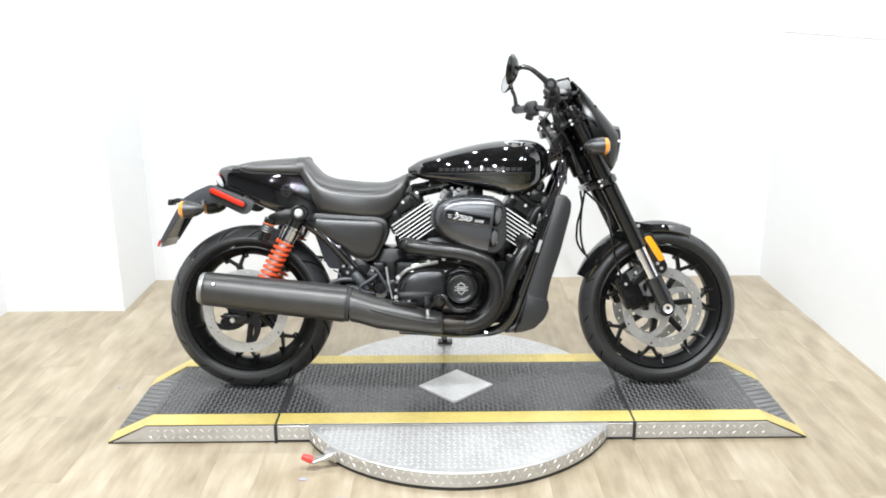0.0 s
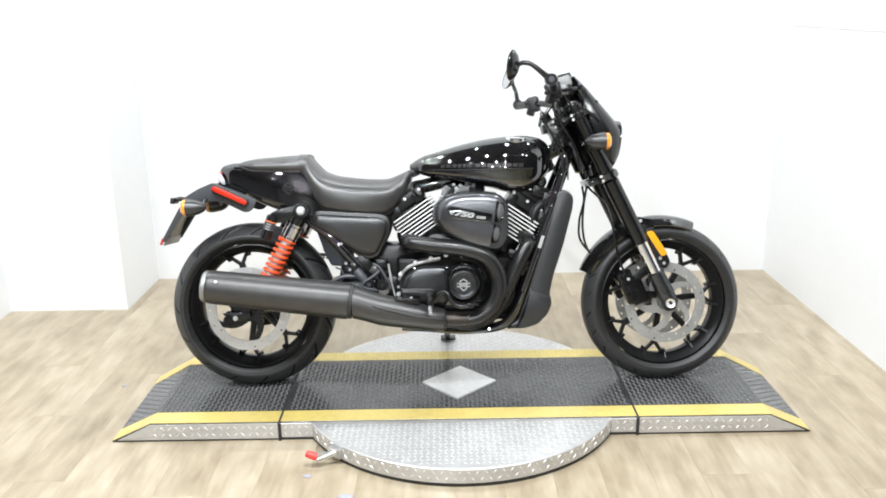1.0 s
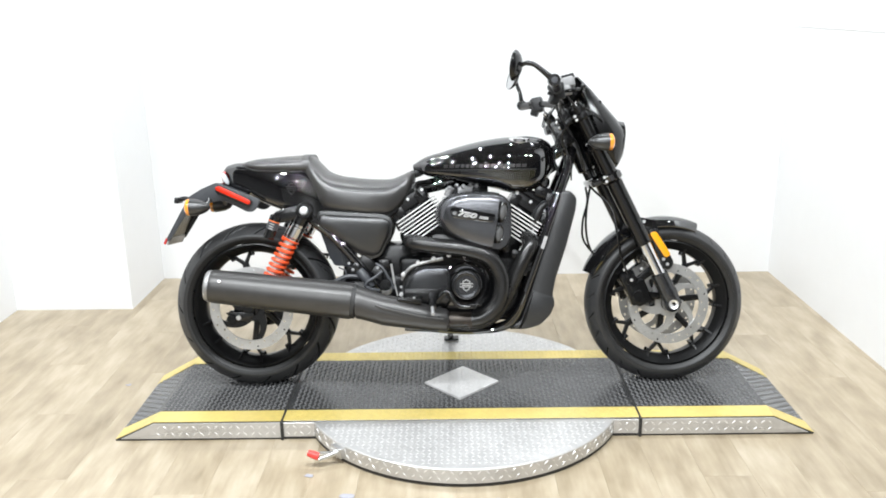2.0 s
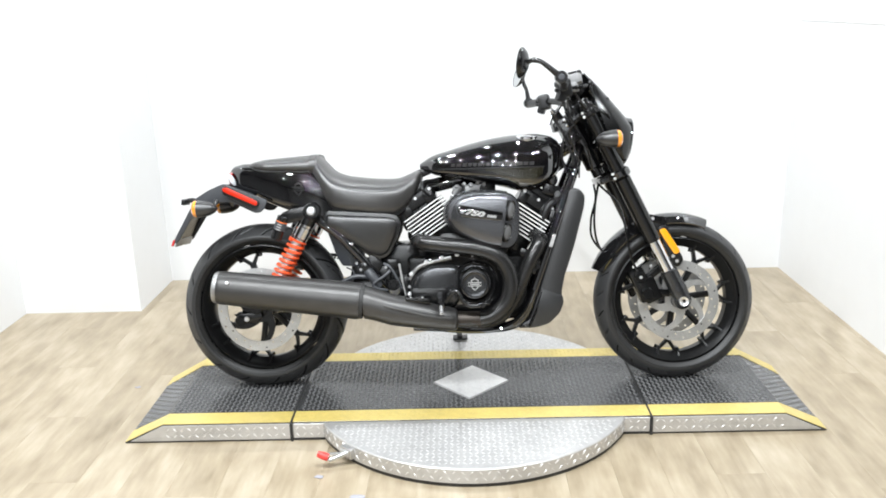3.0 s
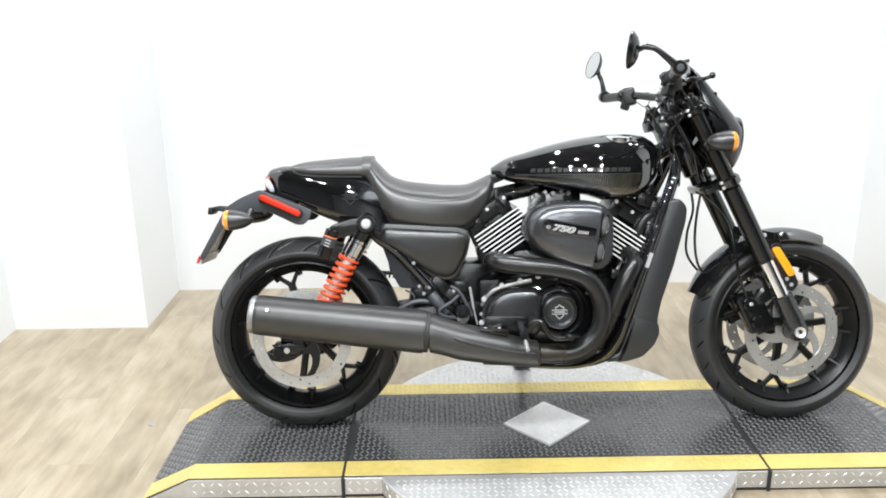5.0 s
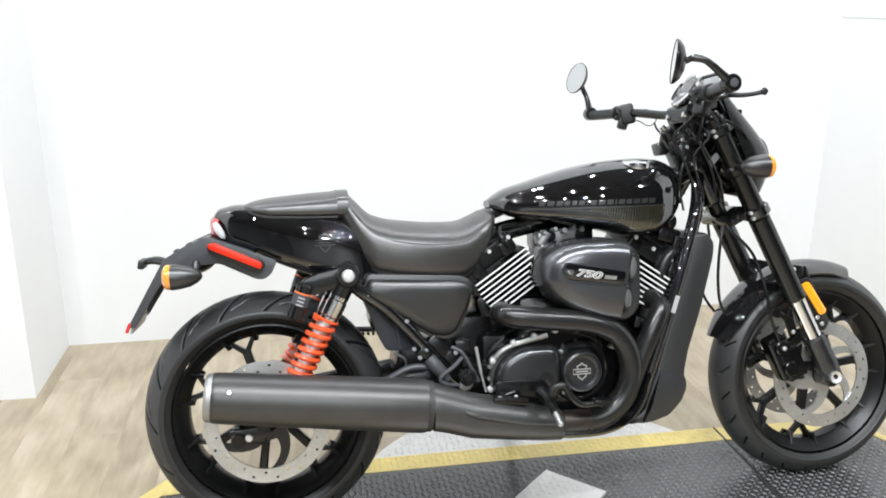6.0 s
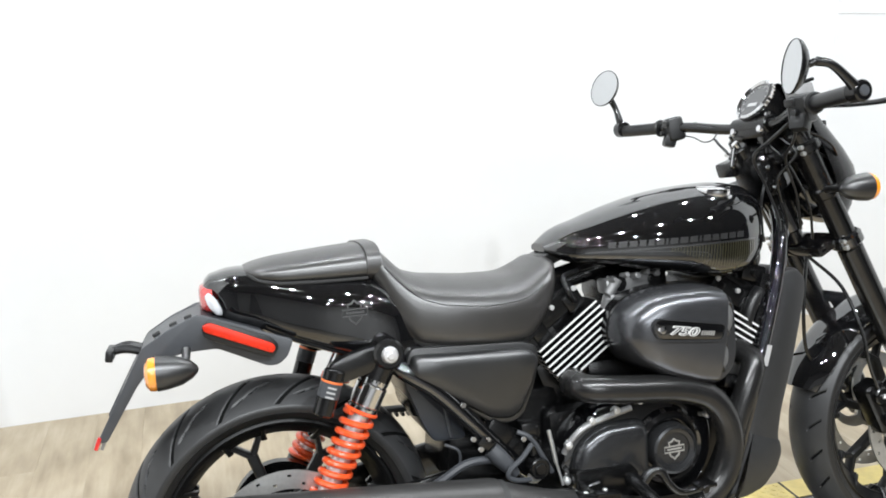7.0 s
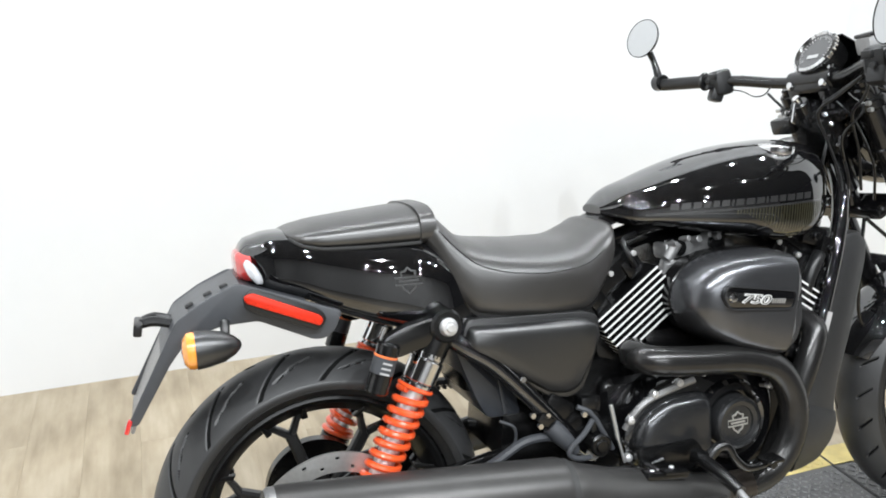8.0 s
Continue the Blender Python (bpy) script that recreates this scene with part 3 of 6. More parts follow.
def spoke_mesh(c, ang, r0, r1, h, rim_r, rim_w):
    """One Y-shaped cast spoke: a stem from the hub that forks to the rim."""
    u = Vector((math.cos(ang), 0, math.sin(ang)))
    v = Vector((-u.z, 0, u.x))
    w = Vector((0, 1, 0))

    def bar(p, q, w0, w1, t0, t1):
        d = (q - p).normalized()
        n = d.cross(w).normalized()
        rings = []
        for pt, ww, tt in ((p, w0, t0), ((p + q) / 2, (w0 + w1) / 2 * 0.9, (t0 + t1) / 2), (q, w1, t1)):
            rings.append([pt + n * a * ww / 2 + w * b * tt / 2 for a, b in ((-1, -0.6), (-0.6, -1), (0.6, -1), (1, -0.6), (1, 0.6), (0.6, 1), (-0.6, 1), (-1, 0.6))])
        return loft(rings)

    fork = c + u * (r0 + (r1 - r0) * 0.72)
    ribs = []
    for s in (-1, 1):
        for e in (-1, 1):
            foot = (u * r1 + v * 0.038 * s).normalized()
            p, q = c + foot * (rim_r - 0.046) + w * e * 0.010, c + foot * (rim_r - 0.017) + w * e * (rim_w / 2 - 0.013)
            ribs.append(bar(p, q, 0.012, 0.007, 0.018, 0.006))
    return join(*ribs, bar(c + u * r0, fork + u * 0.004, 0.024, 0.022, h * 0.9, h * 0.7), bar(fork, c + u * r1 + v * 0.038, 0.014, 0.012, h * 0.7, h * 0.8), bar(fork, c + u * r1 - v * 0.038, 0.014, 0.012, h * 0.6, h * 0.55))


def disc_mesh(c, y, r0, r1, thick=0.005, turn=0.0):
    """A brake disc ring drilled through with rows of holes."""
    na, rows = 120, [r0, r0 + (r1 - r0) * 0.2, r0 + (r1 - r0) * 0.38, r0 + (r1 - r0) * 0.60, r0 + (r1 - r0) * 0.78, r1]
    bm = bmesh.new()
    vs = [[[bm.verts.new((c.x + r * math.cos(turn + 2 * math.pi * i / na), y + s * thick / 2, c.z + r * math.sin(turn + 2 * math.pi * i / na))) for i in range(na)] for r in rows] for s in (-1, 1)]
    hole = lambda k, i: 0 <= k < len(rows) - 1 and ((k == 1 and i % 8 == 0) or (k == 3 and i % 8 == 4))
    solid = lambda k, i: 0 <= k < len(rows) - 1 and not hole(k, i % na)
    for k in range(len(rows) - 1):
        for i in range(na):
            if not solid(k, i):
                continue
            j = (i + 1) % na
            for s in (0, 1):
                q = [vs[s][k][i], vs[s][k][j], vs[s][k + 1][j], vs[s][k + 1][i]]
                bm.faces.new(q if s else q[::-1])
            for ok, a, b in ((solid(k - 1, i), (k, i), (k, j)), (solid(k + 1, i), (k + 1, i), (k + 1, j)), (solid(k, i - 1), (k, i), (k + 1, i)), (solid(k, i + 1), (k, j), (k + 1, j))):
                if not ok:
                    bm.faces.new((vs[0][a[0]][a[1]], vs[0][b[0]][b[1]], vs[1][b[0]][b[1]], vs[1][a[0]][a[1]]))
    return bm


def carrier_mesh(c, y, r0, r1, arms, turn):
    """Curved arms that carry the disc on the hub."""
    parts = [lathe([(r0 - 0.014, -0.004), (r0 + 0.006, -0.004), (r0 + 0.006, 0.004), (r0 - 0.014, 0.004), (r0 - 0.014, -0.004)], (c.x, y, c.z), (0, 1, 0), 48)]
    for k in range(arms):
        a0 = turn + 2 * math.pi * k / arms
        rings = []
        for t in np.linspace(0, 1, 7):
            r = r0 + (r1 - r0) * t
            a = a0 - 0.75 * t**1.2
            wdt = 0.50 * (1 - t) + 0.34 * t**2 + 0.20
            rings.append([(c.x + r * math.cos(a + s * wdt / 2 * r0 / r * 1.3), y + d, c.z + r * math.sin(a + s * wdt / 2 * r0 / r * 1.3)) for s, d in ((-1, -0.003), (1, -0.003), (1, 0.003), (-1, 0.003))])
        parts.append(loft(rings))
    return join(*parts)


def wheel(name, c, R, W, rim_r, rim_w, hub_w, add, turn, disc_y, disc_r, arms_turn, label, grooves, sweep):
    rim = add(name, join(rim_mesh(c, rim_r, rim_w), lathe([(0.012, -hub_w / 2), (0.034, -hub_w / 2), (0.038, -hub_w / 2 + 0.006), (0.036, -0.01), (0.036, 0.01), (0.038, hub_w / 2 - 0.006), (0.034, hub_w / 2), (0.012, hub_w / 2), (0.012, -hub_w / 2)], c, (0, 1, 0), 40)), RIMBLACK, bike, label)
    add("tyre", tyre_mesh(c, R, W, rim_r, rim_w, grooves, sweep), [RUBBER, GROOVESHADE, TREADR], rim, "black rubber tyre with slanted tread grooves", 40)
    for k in range(7):
        add("spoke", spoke_mesh(c, turn + 2 * math.pi * k / 7, 0.034, rim_r - 0.028, 0.034, rim_r, rim_w), MATT, rim)
    for side in disc_y:
        add("brake_disc", disc_mesh(c, side, disc_r - 0.034, disc_r), STEEL, rim, "drilled steel brake disc")
        add("disc_carrier", carrier_mesh(c, side + (0.006 if side < 0 else -0.006), 0.040, disc_r - 0.026, 5, arms_turn), SATIN if len(disc_y) == 1 else STEEL, rim, "disc carrier arms")
    return rim


front_wheel = wheel("front_wheel", FW, 0.289, 0.120, 0.226, 0.092, 0.13, wpart, radians(263), (-0.072, 0.072), 0.145, radians(70), "black cast front wheel with forked spokes", 24, -0.75)
rear_wheel = wheel("rear_wheel", RW, 0.298, 0.160, 0.226, 0.124, 0.15, part, radians(262), (-0.122,), 0.148, radians(30), "black cast rear wheel with forked spokes", 15, 0.70)
bpart("belt_pulley", lathe([(0.05, 0.09), (0.095, 0.09), (0.098, 0.093), (0.098, 0.118), (0.092, 0.12), (0.05, 0.12), (0.05, 0.09)], RW, (0, 1, 0), 72), CAST, rear_wheel)


# front fork
def leg(z, y=-0.1):
    return Vector((0.537 + (0.75 - z) * 0.487, y, z))


def fork_side(y):
    outer = fpart("fork_leg", join(rod(leg(0.512, y), leg(0.735, y), 0.0285, 28), rod(leg(0.735, y), leg(1.0, y), 0.0265, 28), rod(leg(0.508, y), leg(0.520, y), 0.0295, 28), rod(leg(0.995, y), leg(1.012, y), 0.019, 20)), SATIN, bike, "satin black upside-down fork leg")
    fpart("stanchion", rod(leg(0.38, y), leg(0.515, y), 0.0232, 24), CHROME, outer, "polished chrome stanchion")
    foot = join(rod(leg(0.335, y), leg(0.404, y), 0.0305, 24), tube([leg(0.37, y), leg(0.33, y), leg(0.285, y)], [0.029, 0.033, 0.029], 16), rod((0.752, y - 0.022 if y < 0 else y + 0.022, 0.293), (0.752, y + 0.024 if y < 0 else y - 0.024, 0.293), 0.030, 28))
    fpart("fork_foot", foot, CASE, outer, "matt black axle clamp")
    return outer


for y in (-0.1, 0.1):
    fork_side(y)
axle = fpart("front_axle", join(rod((0.752, -0.128, 0.293), (0.752, 0.13, 0.293), 0.013, 6), lathe([(0.0085, 0.004), (0.0165, 0.0), (0.0165, 0.010), (0.013, 0.012), (0.0085, 0.012), (0.0085, 0.004)], (0.752, -0.136, 0.293), (0, 1, 0), 24)), ALU, bike, "bright steel axle nut")
for z, hgt, nm in ((0.750, 0.030, "lower_yoke"), (0.965, 0.026, "upper_yoke")):
    p = leg(z, 0)
    ax = (leg(z + 0.1, 0) - leg(z, 0)).normalized()
    bars = [rod(leg(z, y) - ax * hgt / 2, leg(z, y) + ax * hgt / 2, 0.0365, 28) for y in (-0.1, 0.1)]
    bars.append(box(p + Vector((-0.030, 0, -0.012)), (0.072, 0.17, hgt * 0.9), (0, -26, 0), 0.008))
    yoke = fpart(nm, join(*bars), GLOSS if nm == "lower_yoke" else SATIN, bike, "black fork clamp")
    for y in (-0.1, 0.1):
        for k in (-1, 1):
            q = leg(z, y) + ax * k * hgt * 0.28 + Vector((-0.026, -0.02 if y < 0 else 0.02, -0.01))
            fpart("clamp_bolt", bolt(q, (-0.2, -1 if y < 0 else 1, 0), 0.005, 0.012), STEEL, yoke)
fpart("steering_stem", rod((0.485, 0, 0.745), (0.375, 0, 0.975), 0.022, 20), SATIN, bike)
bpart("head_tube", rod((0.470, 0, 0.775), (0.398, 0, 0.925), 0.033, 24), GLOSS, bike, "gloss black frame head")

# front fender
def shell(c, R, a0, a1, w, crown, thick, n=40, m=13, taper=0.0):
    rings_o, rings_i = [], []
    for i in range(n + 1):
        t = i / n
        a = a0 + (a1 - a0) * t
        ends = 1 - taper * max(0, abs(2 * t - 1) - 0.72) / 0.28
        o, inn = [], []
        for k in range(m):
            s = -1 + 2 * k / (m - 1)
            y = s * w * ends
            d = crown * abs(s)**2.6
            o.append(Vector((c.x + (R - d) * math.cos(a), y, c.z + (R - d) * math.sin(a))))
            inn.append(Vector((c.x + (R - d - thick) * math.cos(a), y * 0.97, c.z + (R - d - thick) * math.sin(a))))
        rings_o.append(o + inn[::-1])
    return loft(rings_o)


fender = fpart("front_fender", shell(FW, 0.316, radians(66), radians(158), 0.068, 0.034, 0.004, taper=0.35), GLOSS, bike, "gloss black front fender")
for y in (-0.078, 0.078):
    fpart("fender_bracket", join(plate([(0.640, 0.585), (0.700, 0.598), (0.735, 0.470), (0.722, 0.440), (0.700, 0.455), (0.690, 0.52)], y - 0.004, y + 0.004, 0.002, 0.012), box((0.655, y, 0.588), (0.07, 0.012, 0.028), (0, 12, 0), 0.004)), SATIN, fender, "black fender stay")
    s = -1 if y < 0 else 1
    holder = fpart("reflector_holder", plate([(0.672, 0.556), (0.704, 0.566), (0.766, 0.438), (0.748, 0.412), (0.726, 0.418)], y + s * 0.004, y + s * 0.012, 0.002, 0.012), MATT, fender)
    fpart("reflector", plate([(0.674, 0.546), (0.698, 0.555), (0.754, 0.468), (0.732, 0.456)], y + s * 0.011, y + s * 0.019, 0.003, 0.011), YELLOWR, fender, "amber side reflector")
    for q in ((0.727, 0.452), (0.741, 0.434), (0.655, 0.588), (0.628, 0.578)):
        fpart("fender_bolt", bolt((q[0], y + s * 0.010, q[1]), (0, s, 0), 0.0065, 0.005), ALU, fender)

# front calipers and hoses
def caliper(sgn):
    y = 0.088 * sgn
    body = join(box((0.612, y, 0.352), (0.055, 0.050, 0.125), (0, -24, 0), 0.012, 3), box((0.640, y + 0.012 * sgn, 0.335), (0.06, 0.03, 0.09), (0, -24, 0), 0.010, 3),
                rod((0.602, y + 0.012 * sgn, 0.382), (0.602, y + 0.036 * sgn, 0.382), 0.021, 20), rod((0.628, y + 0.012 * sgn, 0.324), (0.628, y + 0.036 * sgn, 0.324), 0.021, 20), box((0.665, y, 0.400), (0.075, 0.018, 0.028), (0, -38, 0), 0.006), box((0.680, y, 0.322), (0.07, 0.016, 0.026), (0, 5, 0), 0.006))
    cal = fpart("front_caliper", body, CAST, bike, "black two-piston brake caliper")
    for q in ((0.644, 0.420), (0.655, 0.315), (0.602, 0.382)):
        fpart("caliper_bolt", bolt((q[0], y + (0.012 if q[0] > 0.61 else 0.036) * sgn, q[1]), (0, sgn, 0), 0.006, 0.006), ALU, cal)


for sgn in (-1, 1):
    caliper(sgn)
fpart("brake_hose", tube([(0.470, -0.055, 0.715), (0.535, -0.082, 0.640), (0.555, -0.115, 0.54), (0.568, -0.12, 0.46), (0.600, -0.115, 0.385)], 0.0042, 8), SATIN, bike, "black brake hose")
fpart("brake_hose", tube([(0.470, -0.05, 0.715), (0.458, -0.05, 0.64), (0.456, -0.045, 0.56), (0.474, -0.03, 0.49), (0.515, -0.02, 0.44)], 0.0042, 8), SATIN, bike, "black brake hose")
fpart("brake_hose", tube([(0.470, 0.03, 0.715), (0.478, 0.04, 0.66), (0.462, 0.05, 0.58), (0.476, 0.06, 0.50), (0.59, 0.10, 0.39)], 0.0042, 8), SATIN, bike, "black brake hose")

# flyscreen and headlamp
levels = [(1.112, 0.432, 0.424, 0.040), (1.090, 0.452, 0.432, 0.070), (1.060, 0.478, 0.446, 0.094), (1.010, 0.524, 0.452, 0.112), (0.955, 0.572, 0.468, 0.124), (0.915, 0.600, 0.482, 0.128), (0.895, 0.604, 0.490, 0.128), (0.860, 0.601, 0.500, 0.122), (0.825, 0.593, 0.518, 0.106), (0.800, 0.578, 0.548, 0.084)]


def screen_ring(z, xf, xr, w, off=0.0):
    pts = []
    for k in range(25):
        a = math.pi * (k / 24 - 0.5)
        pts.append(Vector((xr + (xf - xr - off) * abs(math.cos(a))**0.75, (w - off) * math.copysign(abs(math.sin(a))**0.85, math.sin(a)), z)))
    return pts


screen = fpart("flyscreen", loft([screen_ring(*lv) + screen_ring(*lv, 0.004)[::-1] for lv in levels]), SATIN, bike, "gloss black flyscreen over the headlamp")
for s in (-1, 1):
    fpart("screen_stay", box((0.478, 0.09 * s, 0.995), (0.05, 0.012, 0.05), (0, 0, 0), 0.004), SATIN, screen)
fpart("screen_trim", tube([(0.44, -0.08, 1.06), (0.46, -0.09, 1.01), (0.50, -0.095, 0.95), (0.53, -0.08, 0.90)], 0.006), SATIN, screen)
fpart("headlamp", lathe([(0, -0.10), (0.05, -0.095), (0.080, -0.06), (0.086, 0.0), (0.086, 0.02), (0.08, 0.024), (0.074, 0.02), (0, 0.026)], (0.565, 0, 0.870), (0.985, 0, -0.17), 40), GLOSS, bike, "black headlamp bucket")

# turn signals
def signal_light(c, d, y, parent_add, stalk):
    """A bullet lamp; d is +1 when its lens faces ahead."""
    sig = parent_add("turn_signal", join(lathe([(0, -0.070), (0.006, -0.068), (0.015, -0.059), (0.024, -0.042), (0.029, -0.018), (0.0305, 0.0), (0.028, 0.0), (0, 0.0)], c, (d, 0, 0), 32), tube(stalk, [0.009, 0.007, 0.008], 12)), COVERM, bike, "dark grey bullet turn signal")
    parent_add("lens", lathe([(0.0285, 0.0), (0.0295, 0.004), (0.028, 0.012), (0.020, 0.018), (0, 0.021)], c, (d, 0, 0), 32), AMBER, sig, "amber lens")
    return sig


for s in (-1, 1):
    signal_light((0.504, 0.198 * s, 0.868), 1, 0, fpart, [(0.470, 0.118 * s, 0.866), (0.462, 0.155 * s, 0.868), (0.450, 0.192 * s, 0.868)])
    fpart("signal_clamp", rod(leg(0.85, 0.1 * s) , leg(0.875, 0.1 * s), 0.031, 24), SATIN, bike)
    signal_light((-0.943, 0.155 * s, 0.664), -1, 0, bpart, [(-0.897, 0.150 * s, 0.665), (-0.895, 0.125 * s, 0.670), (-0.892, 0.098 * s, 0.690)])

# handlebar and controls
bar = fpart("handlebar", tube([(0.283, -0.410, 1.050), (0.308, -0.30, 1.046), (0.338, -0.19, 1.038), (0.375, -0.09, 1.022), (0.385, 0, 1.020), (0.375, 0.09, 1.022), (0.338, 0.19, 1.038), (0.308, 0.30, 1.046), (0.283, 0.410, 1.050)], 0.0125, 14), SATIN, bike, "black drag-style handlebar")
for s in (-1, 1):
    fpart("grip", join(rod((0.285, 0.400 * s, 1.050), (0.313, 0.275 * s, 1.045), 0.0152, 20), rod((0.314, 0.268 * s, 1.045), (0.312, 0.277 * s, 1.045), 0.022, 20)), MATT, bar, "black rubber grip")
    sw = join(box((0.322, 0.226 * s, 1.038), (0.044, 0.046, 0.060), (0, -10, -18 * s), 0.012, 3), box((0.312, 0.232 * s, 1.012), (0.030, 0.036, 0.036), (0, 18, -18 * s), 0.008), box((0.300, 0.222 * s, 1.052), (0.018, 0.024, 0.016), (0, -10, 0), 0.004), rod((0.30, 0.235 * s, 1.03), (0.290, 0.237 * s, 1.03), 0.006))
    fpart("switch_box", sw, MATT, bar, "black handlebar switch cluster")
    fpart("riser", join(box((0.392, 0.042 * s, 0.985), (0.040, 0.032, 0.050), (0, -20, 0), 0.008), rod((0.388, 0.042 * s, 0.955), (0.386, 0.042 * s, 1.0), 0.016)), SATIN, bar, "black bar riser")
    fpart("clamp_bolt", join(lathe([(0, 0.008), (0.007, 0.007), (0.0095, 0.003), (0.0095, 0)], (0.365, 0.046 * s, 1.012), (-1, 0, 0.25), 20)), CHROME, bar, "bright clamp bolt")
    fpart("clamp_bolt", join(lathe([(0, 0.007), (0.006, 0.006), (0.008, 0.003), (0.008, 0)], (0.386, 0.046 * s, 1.043), (-0.2, 0, 1), 20)), CHROME, bar)
    # bar-end mirror; each arm is set at its own angle
    if s < 0:
        mc, nrm = Vector((0.176, -0.387, 1.100)), Vector((-0.937, 0.319, 0.143)).normalized()
        stem = [(0.297, -0.404, 1.050), (0.272, -0.410, 1.070), (0.236, -0.411, 1.098), (0.210, -0.403, 1.106)]
    else:
        mc, nrm = Vector((0.228, 0.411, 1.152)), Vector((-0.915, -0.290, 0.278)).normalized()
        stem = [(0.264, 0.396, 1.040), (0.262, 0.404, 1.066), (0.258, 0.412, 1.094), (0.249, 0.415, 1.116)]
    cap0 = Vector(stem[0])
    arm = part("mirror", join(rod(cap0 + Vector((0, -0.016 * s, 0)), cap0 + Vector((0, 0.014 * s, 0)), 0.020, 20), tube(stem, [0.0125, 0.0092, 0.0074, 0.0085], 12), lathe([(0, -0.022), (0.019, -0.021), (0.036, -0.014), (0.0470, -0.004), (0.0490, 0.002), (0.0476, 0.004), (0.0462, 0.002), (0, 0.001)], mc, nrm, 40), rod(mc - nrm * 0.016, stem[-1], 0.007)), SATIN, bar, "black round bar-end mirror")
    part("mirror_glass", lathe([(0, 0.0030), (0.0465, 0.0026), (0.0465, 0.0010)], mc, nrm, 40), MIRROR, arm, "round mirror glass")
    part("end_cap", lathe([(0, 0.003), (0.009, 0.002), (0.012, -0.004)], cap0 + Vector((0, 0.0145 * s, 0)), (0, s, 0), 20), GREYPL, arm)
    # levers
    lev = [(0.352, 0.205 * s, 1.040), (0.385, 0.225 * s, 1.046), (0.392, 0.27 * s, 1.044), (0.372, 0.34 * s, 1.046), (0.362, 0.385 * s, 1.056)] if s > 0 else [(0.352, -0.205, 1.040), (0.385, -0.23, 1.043), (0.395, -0.275, 1.038), (0.385, -0.345, 1.034), (0.380, -0.390, 1.034)]
    fpart("brake_lever" if s < 0 else "clutch_lever", join(tube(lev, [0.008, 0.007, 0.006, 0.0055, 0.006], 10), lathe([(0, -0.009), (0.006, -0.006), (0.009, 0), (0.006, 0.006), (0, 0.009)], lev[-1], (0, 1, 0), 14)), SATIN, bar, "black hand lever with ball end")
fpart("brake_reservoir", join(box((0.372, -0.165, 1.076), (0.042, 0.052, 0.034), (0, -12, -16), 0.007), box((0.362, -0.185, 1.046), (0.032, 0.06, 0.028), (0, 0, -18), 0.006)), RESERV, bar, "pale grey brake fluid reservoir")
fpart("reservoir_cap", box((0.3705, -0.165, 1.0965), (0.044, 0.054, 0.008), (0, -12, -16), 0.003), SATIN, bar, "black reservoir lid")
gauge = fpart("speedometer", lathe([(0, -0.062), (0.030, -0.060), (0.046, -0.045), (0.050, -0.012), (0.050, 0.0)], (0.392, 0, 1.080), (-0.80, 0, 0.60), 40), SATIN, bike, "round speedometer in a black housing")
fpart("bezel", lathe([(0.043, -0.004), (0.051, -0.004), (0.052, 0.004), (0.047, 0.008), (0.043, 0.003), (0.043, -0.004)], (0.392, 0, 1.080), (-0.80, 0, 0.60), 48), CHROME, gauge, "chrome bezel ring")
fpart("dial", lathe([(0, 0.001), (0.0435, 0.001)], (0.392, 0, 1.080), (-0.80, 0, 0.60), 40), DIAL, gauge, "black dial face")
knurls = []
for k in range(30):
    a = 2 * math.pi * k / 30
    d = Vector((0, -1, 0)) * math.cos(a) + Vector((0.60, 0, 0.80)) * math.sin(a)
    p = Vector((0.392, 0, 1.080)) + d * 0.0505 + Vector((-0.80, 0, 0.60)) * -0.003
    knurls.append(rod(p, p + Vector((-0.80, 0, 0.60)) * 0.008, 0.0026, 8))
fpart("bezel_knurl", join(*knurls), CHROME, gauge, "bright knurled edge")
ticks = []
gx, gn = Vector((0.392, 0, 1.080)), Vector((-0.80, 0, 0.60))
gu, gv = Vector((0, -1, 0)), Vector((0.60, 0, 0.80))
for k in range(27):
    a = radians(225 - 270 * k / 26)
    d = gu * math.cos(a) + gv * math.sin(a)
    t = d.cross(gn).normalized()
    r0 = 0.031 if k % 3 == 0 else 0.035
    ticks.append(loft([[gx + gn * h + d * r + t * s * 0.0009 for r, s in ((r0, -1), (r0, 1), (0.040, 1), (0.040, -1))] for h in (0.0012, 0.0020)]))
ticks.append(box(gx + gn * 0.002 - gv * 0.014, (0.001, 0.030, 0.009), (0, 37, 0), 0))
fpart("dial_marks", join(*ticks), WHITEINK, gauge, "white scale marks")
lockbody = fpart("ignition_lock", join(rod((0.345, -0.02, 0.940), (0.318, -0.025, 0.975), 0.019, 20), box((0.36, -0.01, 0.935), (0.06, 0.07, 0.05), (0, -25, 0), 0.008)), SATIN, bike, "black ignition lock")
fpart("key", join(plate([(0.312, 0.975), (0.306, 0.972), (0.298, 0.935), (0.306, 0.930), (0.313, 0.940)], -0.026, -0.022, 0.001), rod((0.318, -0.025, 0.974), (0.308, -0.025, 0.985), 0.008)), CHROME, lockbody, "bright ignition key")
